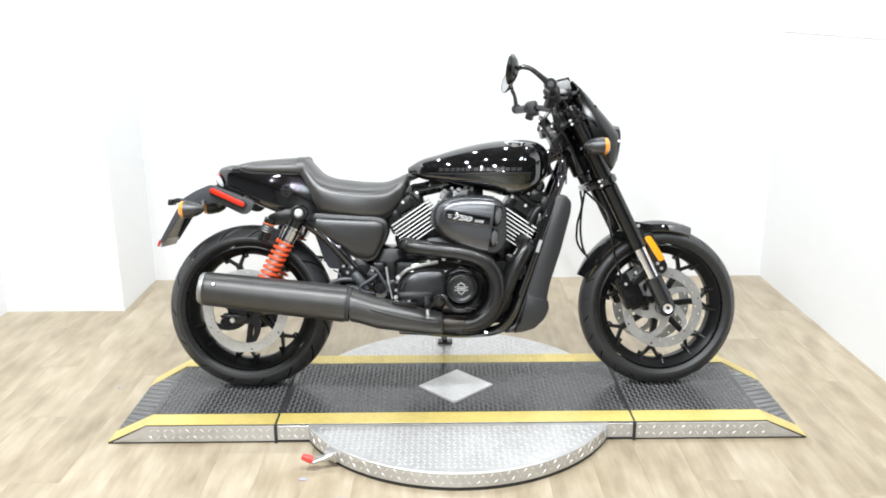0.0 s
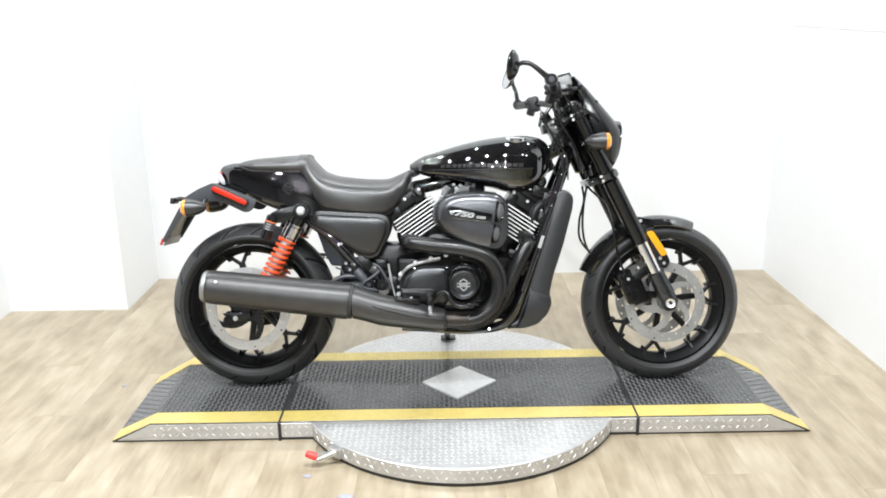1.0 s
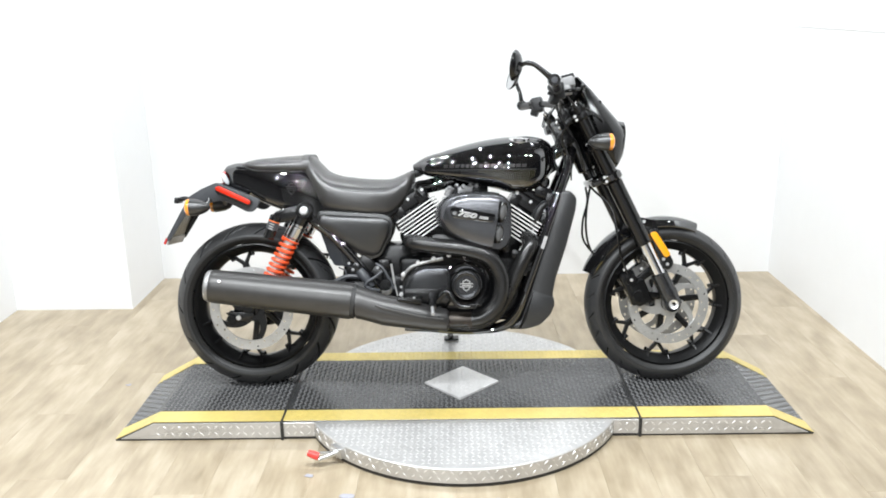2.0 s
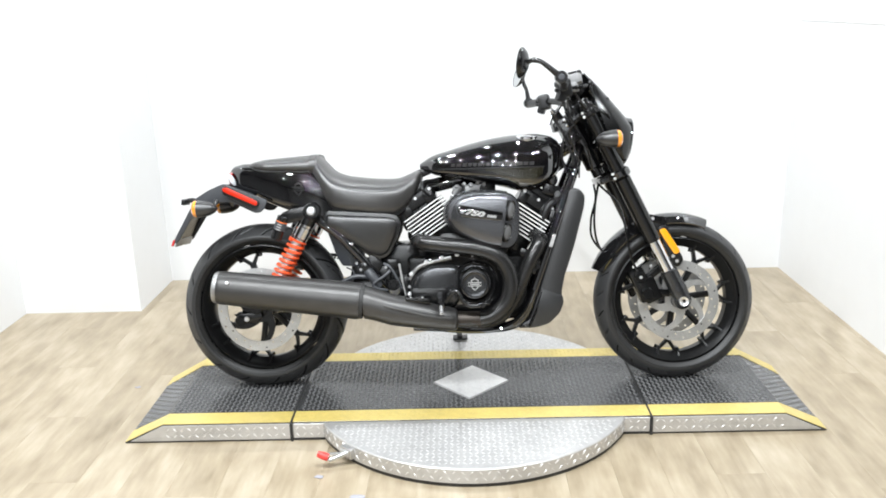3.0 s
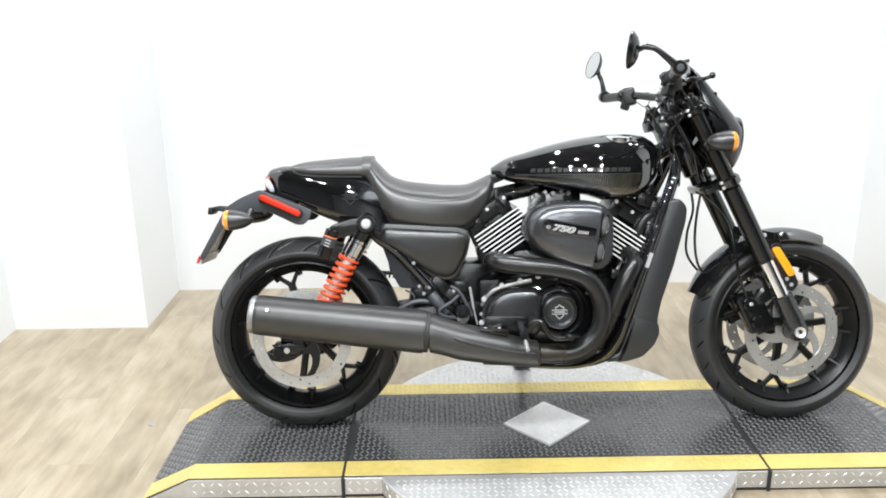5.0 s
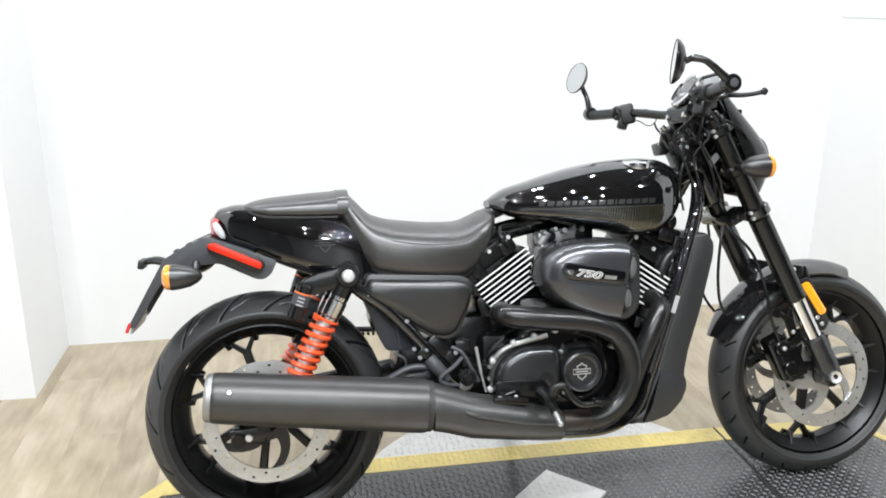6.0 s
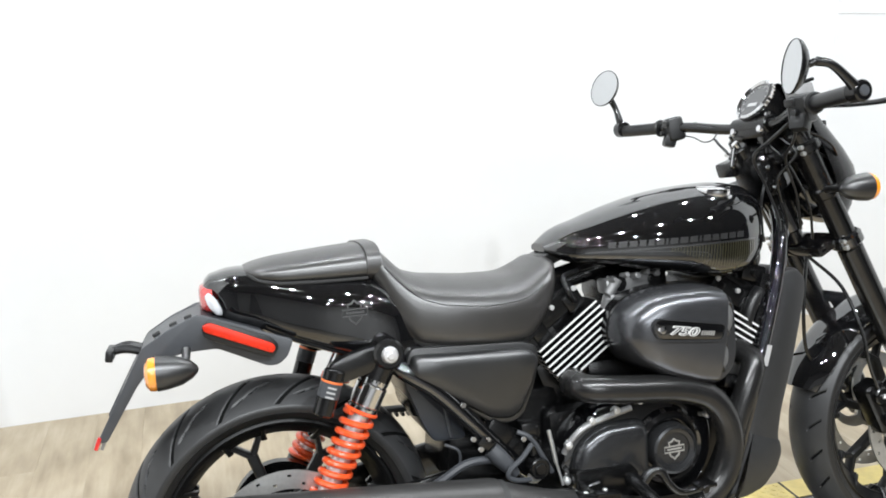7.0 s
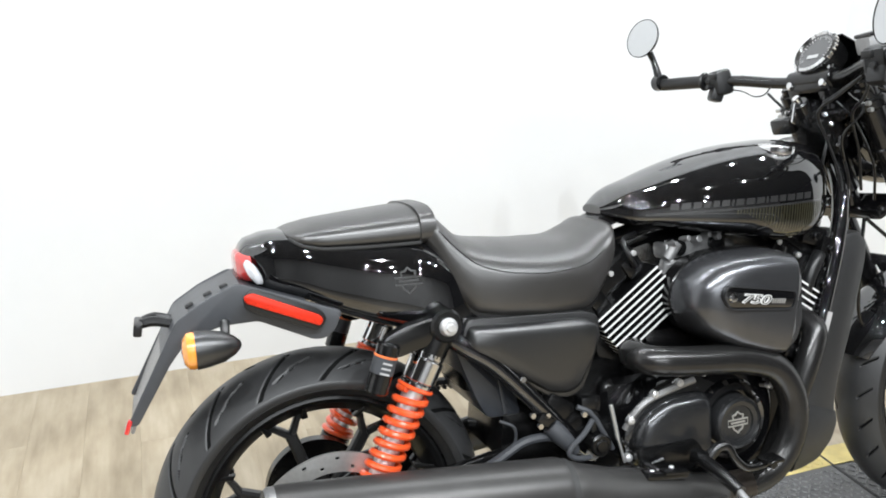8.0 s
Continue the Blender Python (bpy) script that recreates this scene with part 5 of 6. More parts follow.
for s in (-1, 1):
    S = lambda b: b if s < 0 else flipped(b)
    bpart("down_tube", S(tube([(0.410, -0.030, 0.850), (0.385, -0.075, 0.775), (0.352, -0.100, 0.690), (0.300, -0.112, 0.545), (0.240, -0.115, 0.375), (0.198, -0.115, 0.262), (0.150, -0.113, 0.222), (0.05, -0.11, 0.212), (-0.20, -0.11, 0.225)], 0.0175, 16)), GLOSS, bike, "gloss black frame down tube")
    bpart("rear_frame_tube", S(tube([(-0.560, -0.110, 0.655), (-0.512, -0.146, 0.607), (-0.451, -0.152, 0.560), (-0.396, -0.154, 0.500), (-0.350, -0.150, 0.446), (-0.290, -0.135, 0.380), (-0.240, -0.120, 0.330)], 0.0165, 16)), GLOSS, bike, "gloss black rear frame tube")
    bpart("seat_rail", S(tube([(-0.20, -0.07, 0.655), (-0.40, -0.10, 0.645), (-0.56, -0.11, 0.655), (-0.70, -0.09, 0.70)], 0.015, 12)), SATIN, bike)
    bpart("swingarm", S(join(plate([(-0.22, 0.385), (-0.30, 0.400), (-0.70, 0.345), (-0.80, 0.335), (-0.81, 0.285), (-0.70, 0.280), (-0.30, 0.320), (-0.22, 0.33)], -0.106, -0.085, 0.006, 0.015), rod((-0.755, -0.150, 0.305), (-0.755, -0.10, 0.305), 0.022))), SATIN, bike, "satin black swingarm")
    cov = plate([(-0.500, 0.632), (-0.490, 0.646), (-0.270, 0.631), (-0.242, 0.620), (-0.236, 0.600), (-0.246, 0.552), (-0.276, 0.486), (-0.302, 0.473), (-0.345, 0.481), (-0.444, 0.551), (-0.508, 0.594)], -0.146, -0.095, 0.004, 0.016)
    cover = bpart("side_cover", S(cov), COVERM, bike, "matt black side cover")
    face = []
    for y, k in ((-0.144, 1.0), (-0.156, 0.985), (-0.164, 0.955), (-0.168, 0.89), (-0.169, 0.6)):
        pts = rounded([(-0.495, 0.635), (-0.275, 0.621), (-0.249, 0.610), (-0.241, 0.592), (-0.252, 0.552), (-0.280, 0.491), (-0.303, 0.478), (-0.343, 0.486), (-0.442, 0.557), (-0.503, 0.599)], 0.012, 4)
        face.append([(-0.355 + (p.x + 0.355) * k, y, 0.575 + (p.y - 0.575) * k) for p in pts])
    bowed = loft(face)
    for v in bowed.verts:
        h = v.co.z - 0.612
        v.co.y += 1.1 * h * h if h < 0 else 0.35 * h
    bpart("cover_face", S(bowed), COVERM, cover, "", 50)
bpart("battery_box", box((-0.375, 0, 0.560), (0.22, 0.17, 0.14), bevel=0.02), CAST, bike, "black battery box behind the side covers")
bpart("swingarm_bolt", lathe([(0, 0.012), (0.012, 0.010), (0.02, 0.0)], (-0.262, -0.142, 0.362), (0, -1, 0), 20), ALU, bike)

# radiator with its surround
bpart("radiator_shroud", plate([(0.352, 0.700), (0.392, 0.706), (0.416, 0.680), (0.413, 0.640), (0.378, 0.505), (0.342, 0.395), (0.330, 0.335), (0.336, 0.300), (0.322, 0.262), (0.286, 0.226), (0.240, 0.212), (0.176, 0.208), (0.178, 0.222), (0.215, 0.242), (0.250, 0.345), (0.318, 0.560)], -0.118, 0.118, 0.010, 0.014), SHROUD, bike, "matt black radiator surround and chin spoiler", 40)
bpart("shroud_step", plate([(0.255, 0.360), (0.333, 0.330), (0.338, 0.298), (0.322, 0.260), (0.286, 0.224), (0.240, 0.210), (0.200, 0.208), (0.225, 0.250)], -0.1195, 0.1195, 0.010, 0.012), SHROUD, bike, "chin spoiler lip", 40)
bpart("tube_sticker", box((0.298, -0.1305, 0.523), (0.012, 0.0015, 0.046), (0, 18, 0), 0), WHITEINK, bike, "small pale sticker on the frame tube")

# ---- engine ----
def tilt(c, deg):
    """The frame of a cylinder: its foot and its slope."""
    return Matrix.Translation(c) @ Matrix.Rotation(radians(deg), 4, "Y")


def cylinder(c, deg, n_fins, span, name_label):
    m = tilt(c, deg)
    cyl = bpart("cylinder", moved(join(box((0, 0, 0.02), (0.13, 0.15, 0.20), bevel=0.012), box((0, 0, 0.118), (span * 0.82, 0.190, 0.050), bevel=0.012, seg=3), box((0, 0, 0.150), (span * 0.66, 0.165, 0.036), bevel=0.014, seg=3), box((-0.05, -0.085, 0.105), (0.035, 0.03, 0.045), bevel=0.006), box((0.045, -0.088, 0.108), (0.04, 0.026, 0.04), bevel=0.006)), m), CAST, bike, name_label)
    for k in range(n_fins):
        z = -0.008 + 0.0128 * k
        w = span * (1 - 0.018 * abs(k - n_fins / 2))
        bm = box((0, 0, z), (w, 0.232, 0.0064), bevel=0.0012, seg=1)
        for f in bm.faces:
            f.normal_update()
            f.material_index = 1 if abs(f.normal.z) < 0.5 else 0
        bpart("fin", moved(bm, m), [CAST, FINEDGE], cyl, "black cooling fin with bright machined edge")
    for x, z in ((-span * 0.36, 0.128), (0, 0.128), (span * 0.36, 0.128)):
        bpart("head_bolt", moved(bolt((x, -0.095, z), (0, -1, 0), 0.006, 0.006), m), ALU, cyl)
    return cyl


cylinder((-0.112, 0, 0.575), -34, 8, 0.168, "black rear cylinder with machined fins")
cylinder((0.182, 0, 0.560), 34, 8, 0.160, "black front cylinder with machined fins")
bpart("spark_lead", tube([(-0.135, -0.105, 0.690), (-0.155, -0.12, 0.715), (-0.150, -0.09, 0.74), (-0.10, -0.05, 0.745)], 0.005, 8), MATT, bike)
intake = bpart("intake", join(box((0.03, 0, 0.70), (0.15, 0.13, 0.06), bevel=0.015), rod((-0.02, -0.085, 0.710), (-0.02, -0.05, 0.710), 0.016), rod((0.06, -0.09, 0.712), (0.06, -0.05, 0.712), 0.014)), CAST, bike, "black throttle body between the cylinders")
bpart("manifold", join(box((0.005, -0.055, 0.708), (0.11, 0.05, 0.034), (0, -4, 0), 0.010), rod((-0.045, -0.075, 0.690), (-0.025, -0.080, 0.722), 0.012, 14), rod((-0.055, -0.08, 0.660), (-0.050, -0.085, 0.685), 0.010, 12), box((-0.035, -0.07, 0.668), (0.035, 0.04, 0.04), (0, 20, 0), 0.008)), DULLALU, intake, "grey cast intake manifold")
for x, z, r in ((-0.040, 0.718, 0.006), (-0.012, 0.726, 0.007), (0.012, 0.722, 0.009), (0.036, 0.728, 0.006), (0.058, 0.722, 0.008)):
    bpart("intake_fitting", rod((x, -0.075, z), (x + 0.004, -0.098, z + 0.004), r * 0.8, 10), DULLALU, intake)
case = bpart("crankcase", join(box((0.0, 0, 0.36), (0.44, 0.22, 0.24), bevel=0.03, seg=3), box((0.02, 0, 0.50), (0.26, 0.18, 0.12), bevel=0.03)), CAST, bike, "black engine crankcase")
bpart("sump", box((-0.02, 0, 0.245), (0.30, 0.20, 0.05), bevel=0.015), CAST, bike, "black oil sump")
bpart("gearbox_case", join(box((-0.245, 0, 0.420), (0.15, 0.17, 0.20), bevel=0.03), box((-0.168, 0, 0.515), (0.07, 0.15, 0.12), (0, -20, 0), 0.02)), CAST, bike, "black gearbox case")
prim = bpart("clutch_cover", plate([(-0.205, 0.330), (-0.215, 0.385), (-0.190, 0.440), (-0.130, 0.482), (-0.03, 0.490), (0.070, 0.480), (0.118, 0.440), (0.128, 0.375), (0.105, 0.310), (0.05, 0.270), (-0.09, 0.272)], -0.172, -0.10, 0.010, 0.03), GLOSS, bike, "gloss black clutch cover")
bulge = []
for y, k in ((-0.165, 1.0), (-0.178, 0.985), (-0.190, 0.94), (-0.198, 0.86), (-0.201, 0.74)):
    pts = rounded([(-0.196, 0.330), (-0.200, 0.385), (-0.178, 0.425), (-0.130, 0.452), (-0.030, 0.452), (-0.030, 0.310), (-0.10, 0.292), (-0.160, 0.300)], 0.030, 4)
    cx, cz = -0.10, 0.372
    bulge.append([(cx + (p.x - cx) * k, y, cz + (p.y - cz) * k) for p in pts])
bpart("case_bulge", loft(bulge), CASE, prim, "charcoal teardrop engine cover", 50)
bpart("derby_ring", lathe([(0.078, 0.0), (0.080, 0.012), (0.075, 0.022), (0.066, 0.026), (0.060, 0.022), (0.056, 0.012), (0.056, 0.0)], (0.020, -0.165, 0.382), (0, -1, 0), 56), GLOSS, prim, "gloss black ring")
derby = bpart("derby_cover", lathe([(0.052, 0.0), (0.052, 0.034), (0.049, 0.040), (0.044, 0.042), (0.042, 0.038), (0.034, 0.036), (0.033, 0.033), (0, 0.033)], (0.020, -0.165, 0.382), (0, -1, 0), 56), CASE, prim, "round charcoal cover")
bpart("emblem", emblem((0.020, 0.382), 0.0215, -0.198, 0.0015), STEEL, derby, "grey emblem outline")
for x, z in ((-0.147, 0.461), (-0.093, 0.474), (-0.040, 0.486), (0.015, 0.484), (0.070, 0.472), (0.112, 0.435), (-0.200, 0.420), (-0.208, 0.350)):
    bpart("case_bolt", join(rod((x, -0.170, z), (x, -0.183, z), 0.0075, 14), rod((x, -0.181, z), (x, -0.186, z), 0.004, 6)), ALU, prim)
bpart("case_rib", tube([(-0.205, -0.165, 0.400), (-0.188, -0.172, 0.430), (-0.152, -0.176, 0.454), (-0.06, -0.176, 0.474)], 0.0065, 10), DULLALU, prim, "pale metal case rib")

# air cleaner
AC = rounded([(-0.088, 0.626), (-0.077, 0.672), (-0.040, 0.704), (0.010, 0.716), (0.100, 0.716), (0.136, 0.7095), (0.140, 0.708), (0.1395, 0.703), (0.134, 0.640), (0.120, 0.560), (0.1085, 0.518), (0.108, 0.512), (0.103, 0.5125), (0.060, 0.520), (-0.008, 0.545), (-0.061, 0.578)], 0.020, 4)
LOWER = Matrix.Translation((0, 0, -0.010))
ring_list = []
for y, k, kz in ((-0.140, 0.995, 0.995), (-0.150, 1.0, 1.0), (-0.178, 0.985, 0.992), (-0.198, 0.955, 0.975), (-0.214, 0.905, 0.945), (-0.225, 0.84, 0.89), (-0.232, 0.76, 0.81), (-0.2362, 0.66, 0.70), (-0.2390, 0.52, 0.54), (-0.2402, 0.34, 0.34), (-0.2406, 0.15, 0.15)):
    ring_list.append([(0.124 + (p.x - 0.124) * k, y, 0.616 + (p.y - 0.616) * kz) for p in AC])
air = bpart("air_cleaner", moved(loft(ring_list), LOWER), DENIM, bike, "charcoal air cleaner cover with a number badge", 50)
bpart("air_backing", moved(loft([[(0.066 + (p.x - 0.066) * k, y, 0.612 + (p.y - 0.612) * k) for p in AC] for y, k in ((-0.095, 0.94), (-0.105, 1.005), (-0.138, 1.01), (-0.141, 0.99))]), LOWER), SATIN, air, "black air cleaner back plate")
hood = bpart("intake_hood", moved(loft([[(0.130 + (p.x - 0.130) * k, y, 0.610 + (p.y - 0.610) * k) for p in rounded([(0.090, 0.704), (0.150, 0.706), (0.180, 0.676), (0.180, 0.560), (0.165, 0.524), (0.140, 0.506), (0.080, 0.512)], 0.016, 4)] for y, k in ((-0.10, 1.0), (-0.170, 1.0), (-0.188, 0.97), (-0.196, 0.90), (-0.198, 0.70))]), LOWER), DENIM, air, "charcoal intake hood with two openings", 40)
for x, z, hh in ((0.132, 0.636, 0.030), (0.118, 0.560, 0.027)):
    mesh_ = lathe([(0, 0.010), (0.55, 0.009), (0.85, 0.005), (1.0, -0.002), (1.0, -0.03)], (0, 0, 0), (0, -1, 0), 28)
    bpart("intake_mesh", moved(mesh_, Matrix.Translation((x + 0.015, -0.211, z)) @ Matrix.Rotation(radians(40), 4, "Z") @ Matrix.Rotation(radians(14), 4, "Y") @ Matrix.Diagonal((0.016, 1, hh, 1))), MESH, hood, "grey intake mesh")
    bpart("mesh_rim", moved(lathe([(0.95, 0.004), (1.05, 0.006), (1.2, 0.004), (1.25, -0.01)], (0, 0, 0), (0, -1, 0), 28), Matrix.Translation((x + 0.015, -0.211, z)) @ Matrix.Rotation(radians(40), 4, "Z") @ Matrix.Rotation(radians(14), 4, "Y") @ Matrix.Diagonal((0.016, 1, hh, 1))), SATIN, hood)
BT = Matrix.Translation((-0.018, 0, 0.637)) @ Matrix.Rotation(radians(7.5), 4, "Y") @ Matrix.Translation((0.018, 0, -0.637))
slot = bpart("badge", moved(plate([(-0.036, 0.640), (-0.030, 0.656), (0.122, 0.648), (0.118, 0.618), (-0.022, 0.618)], -0.2425, -0.228, 0.003, 0.010), BT), GLOSS, air, "black badge plate")
bpart("badge_rim", moved(ribbon([p for p in rounded([(-0.038, 0.640), (-0.031, 0.658), (0.123, 0.650), (0.119, 0.616), (-0.023, 0.616)], 0.012, 4)], 0.0028, -0.236, 0.008, True), BT), DENIM, slot)
bpart("badge_screw", lathe([(0, 0.004), (0.007, 0.003), (0.009, 0)], (-0.018, -0.243, 0.637), (0, -1, 0), 20), CHROME, slot)


def lettering(text, size, m, mat, parent, name, label, depth=0.0008, grow=0.0):
    cu = bpy.data.curves.new(name, "FONT")
    cu.body, cu.size, cu.extrude, cu.shear = text, size, depth, 0.25
    cu.align_x, cu.offset = "LEFT", grow
    tmp = new("tmp_text", cu)
    me = bpy.data.meshes.new_from_object(tmp.evaluated_get(bpy.context.evaluated_depsgraph_get()))
    bpy.data.objects.remove(tmp)
    me.transform(m)
    me.materials.clear()
    me.materials.append(mat)
    ob = new(name, me)
    ob.parent = parent
    return tagged(ob, label)


for y, ink, grow, name, lab in ((-0.2442, BADGEINK, 0.0015, "number", "bright outlined number 750"), (-0.2455, SATIN, -0.0009, "number_face", "dark face of the number")):
    lettering("750", 0.031, BT @ Matrix.Translation((-0.008, y, 0.6265)) @ Matrix.Rotation(radians(3), 4, "Y") @ Matrix.Rotation(radians(90), 4, "X") @ Matrix.Diagonal((1.32, 0.74, 1, 1)), ink, slot, name, lab, 0.0008, grow)
bpart("badge_script", moved(join(*[box((0.070 + 0.0052 * k, -0.2430, 0.6315), (0.0032, 0.0012, 0.009), (0, 12, 0), 0) for k in range(6)]), BT), STEEL, slot, "small bright script bars")

# exhaust
MY = -0.228
m0, m1 = Vector((-0.862, MY, 0.394)), Vector((-0.372, MY, 0.335))
md = (m1 - m0).normalized()
ml = (m1 - m0).length
muf = bpart("muffler", lathe([(0.034, -0.004), (0.040, -0.006), (0.052, -0.003), (0.0565, 0.004), (0.0575, 0.012), (0.058, 0.02), (0.062, ml * 0.6), (0.0635, ml - 0.012), (0.062, ml - 0.003), (0.055, ml)], m0, md, 56), PIPE, bike, "large satin black muffler", 40)
bpart("muffler_tip", lathe([(0.030, 0.03), (0.040, 0.004), (0.044, -0.012), (0.050, -0.014), (0.0545, -0.008), (0.0555, 0.006), (0.0555, 0.016)], m0, md, 48), DULLALU, muf, "grey metal muffler end ring")
bpart("muffler_clamp", lathe([(0.050, ml - 0.004), (0.0595, ml - 0.002), (0.0595, ml + 0.010), (0.050, ml + 0.012)], m0, md, 48), BLACKTRIM, muf, "black band in the muffler joint")
bpart("muffler_bolt", bolt(m0 + md * 0.045 + Vector((0, -0.052, 0.026)), (0, -1, 0.4), 0.0055, 0.006), ALU, muf)
shield = []
for t, r, zc, xx in ((-0.1, 0.050, 0.332, -0.364), (0.0, 0.0570, 0.332, -0.361), (0.05, 0.0575, 0.329, -0.345), (0.1, 0.0560, 0.324, -0.330), (0.35, 0.055, 0.305, -0.27), (0.6, 0.050, 0.288, -0.18), (0.85, 0.043, 0.272, -0.10), (1.0, 0.039, 0.265, -0.05), (1.02, 0.030, 0.265, -0.042)):
    shield.append([(xx, MY + r * math.cos(a), zc + r * 1.0 * math.sin(a)) for a in (2 * math.pi * k / 36 for k in range(36))])
collector = bpart("collector", loft(shield), PIPE, bike, "satin black exhaust collector cone", 45)
bpart("collector_rib", tube([(-0.290, MY - 0.055, 0.328), (-0.258, MY - 0.056, 0.318), (-0.15, MY - 0.046, 0.290), (-0.06, MY - 0.038, 0.276)], [0.004, 0.006, 0.006, 0.004], 8), PIPE, collector)
bpart("rear_header", tube([(-0.150, -0.110, 0.528), (-0.172, -0.160, 0.533), (-0.152, -0.197, 0.530), (-0.08, -0.206, 0.521), (0.030, -0.208, 0.506), (0.105, -0.208, 0.474), (0.142, -0.208, 0.405), (0.132, -0.207, 0.325), (0.080, -0.206, 0.272), (0.010, -0.205, 0.258), (-0.06, -0.205, 0.262)], 0.0275, 20), HEADER, bike, "satin black exhaust header pipe", 50)
bpart("front_header", tube([(0.235, -0.100, 0.545), (0.248, -0.145, 0.520), (0.222, -0.160, 0.470), (0.190, -0.160, 0.400), (0.160, -0.160, 0.330), (0.115, -0.170, 0.270), (0.060, -0.185, 0.248), (0.0, -0.20, 0.250)], 0.0255, 18), HEADER, bike, "satin black front header pipe", 50)
bpart("pipe_heat_band", lathe([(0.0280, 0.0), (0.0284, 0.004), (0.0284, 0.085), (0.0280, 0.09)], (-0.052, -0.2045, 0.2615), (0.995, 0, -0.02), 28), RUST, bike, "rust-tinted pipe band")
bpart("cooling_pipe", tube([(-0.20, -0.09, 0.22), (0.0, -0.15, 0.210), (0.12, -0.16, 0.222), (0.19, -0.14, 0.27), (0.235, -0.12, 0.36)], 0.010, 10), GLOSS, bike)

# rear brake, pedal, pegs and small lines
cal = bpart("rear_caliper", join(box((-0.790, -0.115, 0.268), (0.085, 0.04, 0.036), (0, 8, 0), 0.012, 3), box((-0.77, -0.105, 0.30), (0.09, 0.02, 0.09), (0, 0, 0), 0.008), rod((-0.815, -0.135, 0.262), (-0.815, -0.147, 0.262), 0.018, 20)), CAST, bike, "black rear brake caliper")
bpart("caliper_bracket", plate([(-0.840, 0.285), (-0.740, 0.292), (-0.735, 0.270), (-0.800, 0.250)], -0.1385, -0.1315, 0.002, 0.008), SATIN, cal, "black caliper bracket")
bpart("caliper_bolt", bolt((-0.790, -0.140, 0.268), (0, -1, 0), 0.009, 0.008), ALU, cal)
bpart("brake_pedal", join(tube([(-0.085, -0.235, 0.330), (-0.060, -0.24, 0.360), (-0.040, -0.245, 0.362), (-0.025, -0.250, 0.335), (0.000, -0.252, 0.315), (0.045, -0.252, 0.315)], [0.012, 0.010, 0.009, 0.008, 0.008, 0.007], 12), rod((0.045, -0.235, 0.317), (0.045, -0.270, 0.317), 0.008, 14), box((0.050, -0.252, 0.322), (0.040, 0.034, 0.008), (0, 0, 0), 0.003)), SATIN, bike, "black rear brake pedal")
peg = bpart("foot_peg", join(tube([(-0.098, -0.235, 0.351), (-0.098, -0.265, 0.349), (-0.096, -0.305, 0.341), (-0.094, -0.352, 0.328)], [0.012, 0.0125, 0.0125, 0.011], 14), box((-0.096, -0.238, 0.350), (0.026, 0.03, 0.028), (0, 10, 0), 0.008)), SATIN, bike, "folded black foot peg")
bpart("peg_feeler", rod((-0.096, -0.350, 0.329), (-0.093, -0.384, 0.311), 0.0065, 14), DULLALU, peg, "bright peg tip")
bpart("peg_bracket", plate([(-0.20, 0.375), (-0.08, 0.372), (-0.06, 0.345), (-0.10, 0.315), (-0.20, 0.33)], -0.205, -0.165, 0.004, 0.012), CAST, bike)
pass_peg = bpart("step_mount", join(box((-0.175, -0.245, 0.337), (0.085, 0.03, 0.014), (0, 8, 0), 0.005), box((-0.160, -0.256, 0.343), (0.05, 0.022, 0.006), (0, 8, 0), 0.002), rod((-0.185, -0.20, 0.338), (-0.185, -0.245, 0.338), 0.010, 14)), CAST, bike, "black foot-peg step above the exhaust")
for x in (-0.200, -0.160):
    bpart("step_bolt", bolt((x, -0.245, 0.3435), (0, 0, 1), 0.005, 0.005), ALU, pass_peg)
bpart("rear_master_cylinder", join(rod((-0.263, -0.150, 0.384), (-0.263, -0.182, 0.384), 0.021, 22), lathe([(0.0, 0.004), (0.010, 0.004), (0.012, 0.002), (0.013, 0.0)], (-0.263, -0.182, 0.384), (0, -1, 0), 22), rod((-0.266, -0.155, 0.405), (-0.266, -0.155, 0.445), 0.011)), CAST, bike, "black rear brake master cylinder")
bpart("brake_fluid_cup", join(box((-0.268, -0.140, 0.455), (0.040, 0.036, 0.034), (0, 0, 0), 0.008)), SATIN, bike, "dark brake fluid cup")
for p, q, r, mt in (((-0.241, -0.180, 0.458), (-0.231, -0.184, 0.392), 0.0042, STEEL), ((-0.231, -0.184, 0.394), (-0.220, -0.186, 0.346), 0.0028, STEEL), ((-0.382, -0.191, 0.366), (-0.210, -0.196, 0.331), 0.0095, SATIN), ((-0.210, -0.196, 0.331), (-0.151, -0.206, 0.346), 0.006, SATIN)):
    bpart("linkage", rod(p, q, r, 12), mt, bike)
for pts, r in (([(-0.533, -0.139, 0.353), (-0.461, -0.153, 0.384), (-0.408, -0.157, 0.411), (-0.362, -0.155, 0.412), (-0.332, -0.153, 0.402)], 0.0082), ([(-0.274, -0.170, 0.432), (-0.298, -0.180, 0.413), (-0.325, -0.186, 0.397), (-0.331, -0.186, 0.383), (-0.315, -0.184, 0.372), (-0.284, -0.175, 0.365)], 0.0052), ([(-0.297, -0.155, 0.457), (-0.272, -0.162, 0.442), (-0.25, -0.165, 0.402), (-0.234, -0.168, 0.369)], 0.005), ([(-0.433, -0.115, 0.442), (-0.408, -0.122, 0.427), (-0.411, -0.122, 0.396), (-0.443, -0.113, 0.371)], 0.003)):
    bpart("brake_line", tube(pts, r, 8), GREYPL, bike)
bpart("swingarm_pivot", join(box((-0.345, 0, 0.400), (0.16, 0.19, 0.11), (0, 8, 0), 0.02)), CAST, bike, "black casting round the swingarm pivot")
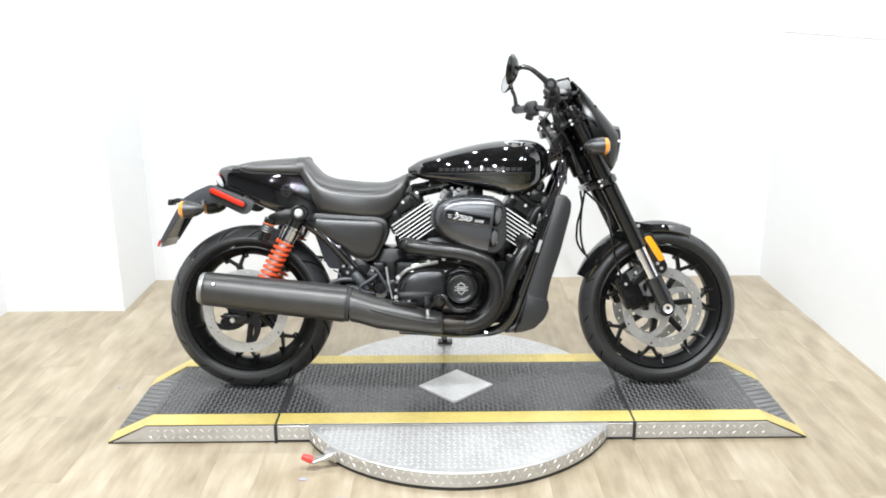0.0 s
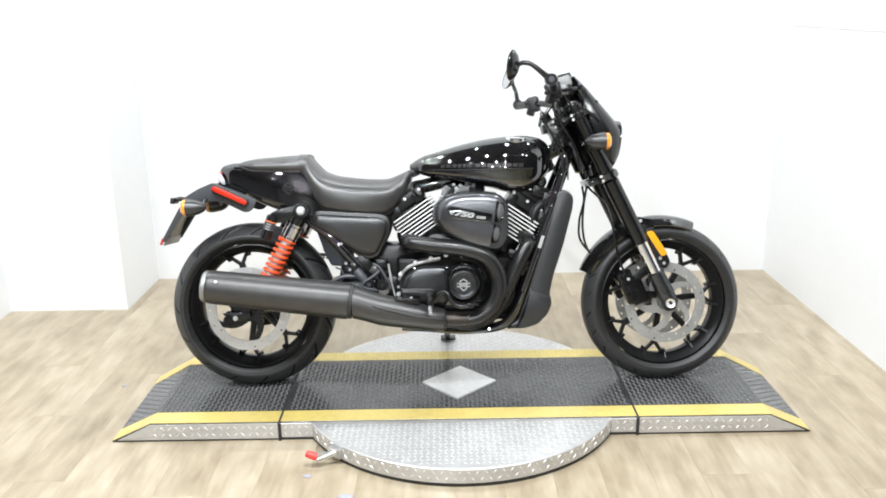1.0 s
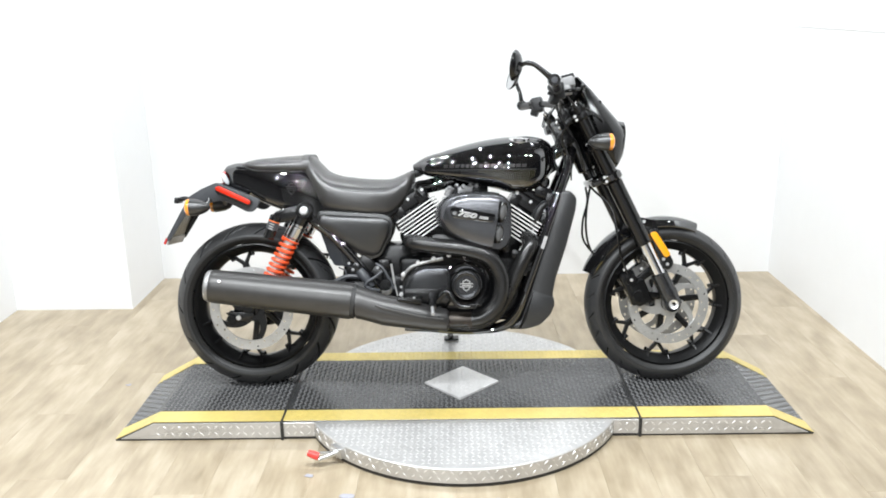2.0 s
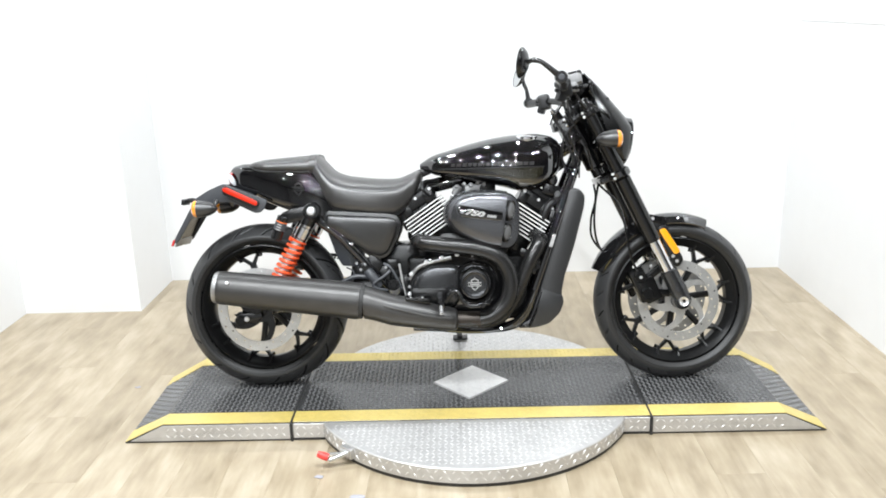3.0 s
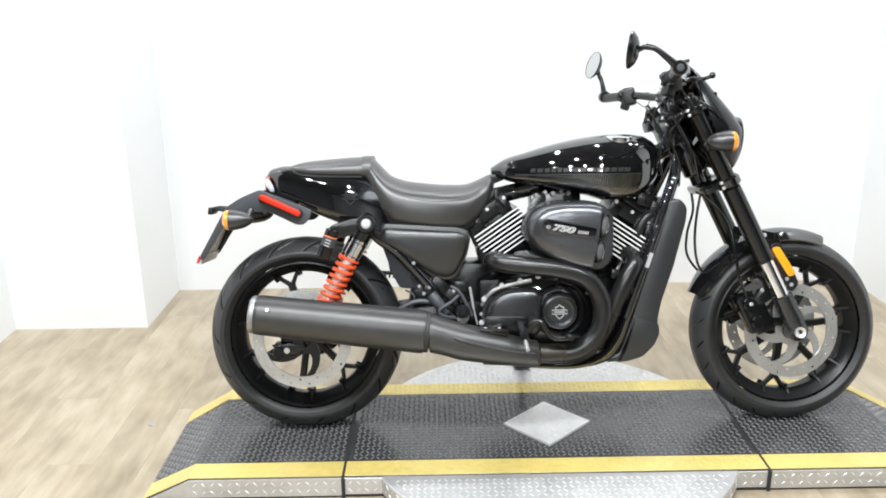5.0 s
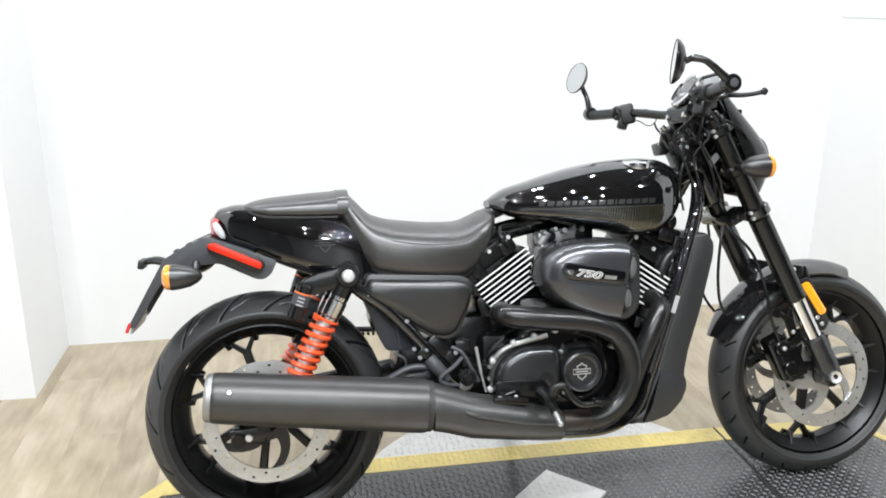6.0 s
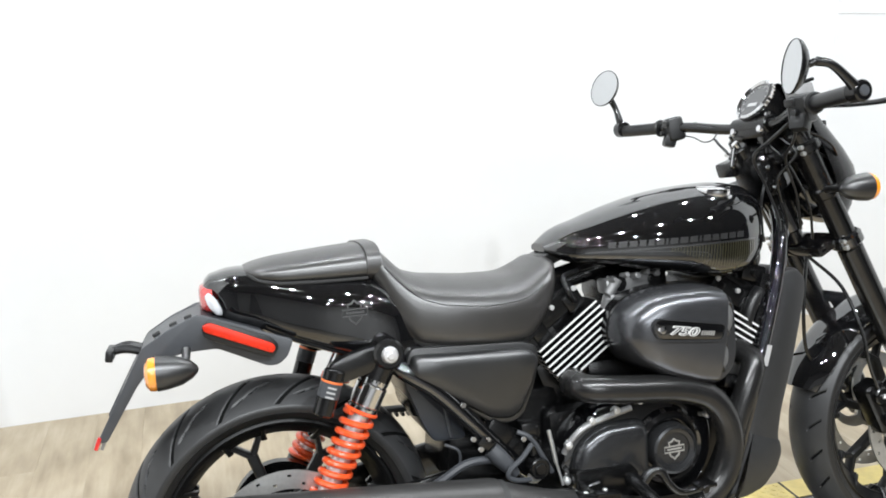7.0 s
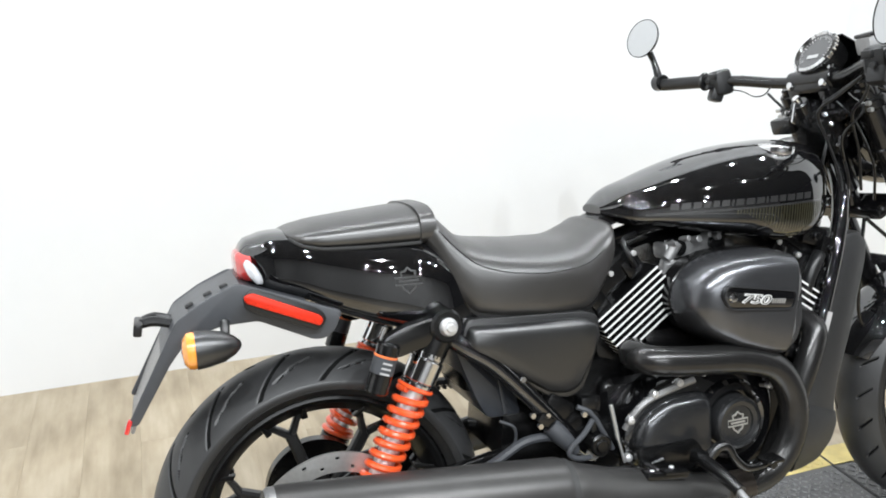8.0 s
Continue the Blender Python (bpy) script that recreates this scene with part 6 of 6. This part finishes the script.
frame_bits = bpart("frame_junction", join(box((-0.335, -0.135, 0.450), (0.06, 0.035, 0.06), (0, 35, 0), 0.01), box((-0.29, -0.125, 0.41), (0.09, 0.04, 0.07), (0, 20, 0), 0.012), box((-0.25, -0.10, 0.36), (0.10, 0.08, 0.10), (0, 0, 0), 0.015)), CAST, bike, "black frame casting")
boot = bpart("pillion_peg", tube([(-0.354, -0.16, 0.434), (-0.34, -0.165, 0.416), (-0.324, -0.167, 0.397), (-0.31, -0.165, 0.378)], [0.0165, 0.0175, 0.015, 0.0105], 14, 4), GREYPL, bike, "folded dark grey pillion peg", 50)
bpart("peg_pivot", box((-0.365, -0.16, 0.448), (0.030, 0.022, 0.022), (0, 40, 0), 0.004), SATIN, boot, "black peg pivot")
for x, z in ((-0.390, 0.461), (-0.3615, 0.456), (-0.3765, 0.439), (-0.405, 0.530), (-0.289, 0.445), (-0.208, 0.375), (-0.197, 0.426)):
    bpart("frame_bolt", bolt((x, -0.164, z), (0, -1, 0), 0.0062, 0.007), CHROME, frame_bits)
for x, y, z, w, h in ((0.245, -0.10, 0.43, 0.05, 0.06), (0.205, -0.12, 0.48, 0.05, 0.03), (0.275, -0.095, 0.52, 0.04, 0.05), (0.305, -0.085, 0.60, 0.035, 0.06), (0.33, -0.08, 0.67, 0.05, 0.05), (0.30, -0.07, 0.70, 0.06, 0.04)):
    bpart("engine_mount", join(box((x, y, z), (w, 0.05, h), (0, 18, 0), 0.008), rod((x, y - 0.02, z), (x, y - 0.034, z), 0.009, 14)), CAST, bike)
bpart("coolant_hose", tube([(0.335, -0.07, 0.66), (0.30, -0.10, 0.655), (0.275, -0.105, 0.62), (0.262, -0.10, 0.57)], 0.014, 12), MATT, bike, "black coolant hose")
bpart("wiring_box", box((-0.205, -0.03, 0.62), (0.07, 0.12, 0.10), (0, -20, 0), 0.015), MATT, bike, "dark wiring box")
bpart("engine_valley", box((0.04, 0, 0.62), (0.16, 0.14, 0.14), (0, 0, 0), 0.02), MATT, bike, "dark engine top between the cylinders")
bpart("horn", join(rod((0.285, -0.06, 0.735), (0.31, -0.095, 0.735), 0.02, 18)), SATIN, bike)
bpart("side_stand", join(tube([(-0.05, 0.115, 0.225), (-0.046, 0.20, 0.180), (-0.040, 0.30, 0.126), (-0.036, 0.378, 0.090)], [0.015, 0.013, 0.012, 0.011], 12), box((-0.034, 0.386, 0.0852), (0.06, 0.045, 0.008), (LEAN_DEG, 0, 0), 0.003)), SATIN, bike, "black side stand")

# ---- scraps on the floor ----
def scrap(x, y, size, seed):
    rnd = random.Random(seed)
    n = 9
    pts = [(x + size * (0.6 + 0.5 * rnd.random()) * math.cos(2 * math.pi * k / n) * 1.5, y + size * (0.5 + 0.5 * rnd.random()) * math.sin(2 * math.pi * k / n)) for k in range(n)]
    lift = [0.0005 + 0.004 * rnd.random() for _ in pts]
    bm = loft([[(a, b, h) for (a, b), h in zip(pts, lift)], [(a, b, h + 0.0006) for (a, b), h in zip(pts, lift)]])
    tagged(finish("paper_scrap", bm, PAPER), "tiny torn paper scrap lying on the plank floor", "scrap", "scraps on the floor")


for k, (x, y, s) in enumerate(((-0.345, -0.815, 0.016), (-0.475, -0.700, 0.012), (0.165, -0.895, 0.020), (-0.060, -0.890, 0.010), (0.110, -0.842, 0.010), (-1.285, -0.035, 0.008))):
    scrap(x, y, s, k)

# ---- floor planks ----
PW, PL = 0.152, 1.22
plank_meshes = {}


def plank_mesh(w, length):
    key = (round(w, 3), round(length, 3))
    if key not in plank_meshes:
        w, length = key
        bm = loft([[(-w / 2 + g, -length / 2 + g, z), (w / 2 - g, -length / 2 + g, z), (w / 2 - g, length / 2 - g, z), (-w / 2 + g, length / 2 - g, z)] for g, z in ((0.0001, -0.0055), (0.0001, -0.0004), (0.0005, 0.0))])
        bmesh.ops.recalc_face_normals(bm, faces=bm.faces[:])
        me = bpy.data.meshes.new("plank")
        bm.to_mesh(me)
        bm.free()
        me.materials.append(PLANK)
        plank_meshes[key] = me
    return plank_meshes[key]


col = 0
x = XL
while x < XR - 0.001:
    w = min(PW, XR - x)
    y_end = PIL_Y if x + w < PIL_X + 0.01 else YB
    y = YF - (col * 0.437) % PL
    while y < y_end - 0.001:
        a, b = max(y, YF), min(y + PL, y_end)
        if b - a > 0.02:
            ob = new("plank", plank_mesh(w, b - a))
            ob.location = (x + w / 2, (a + b) / 2, 0)
            ob.parent = floor
        y += PL
    x += PW
    col += 1
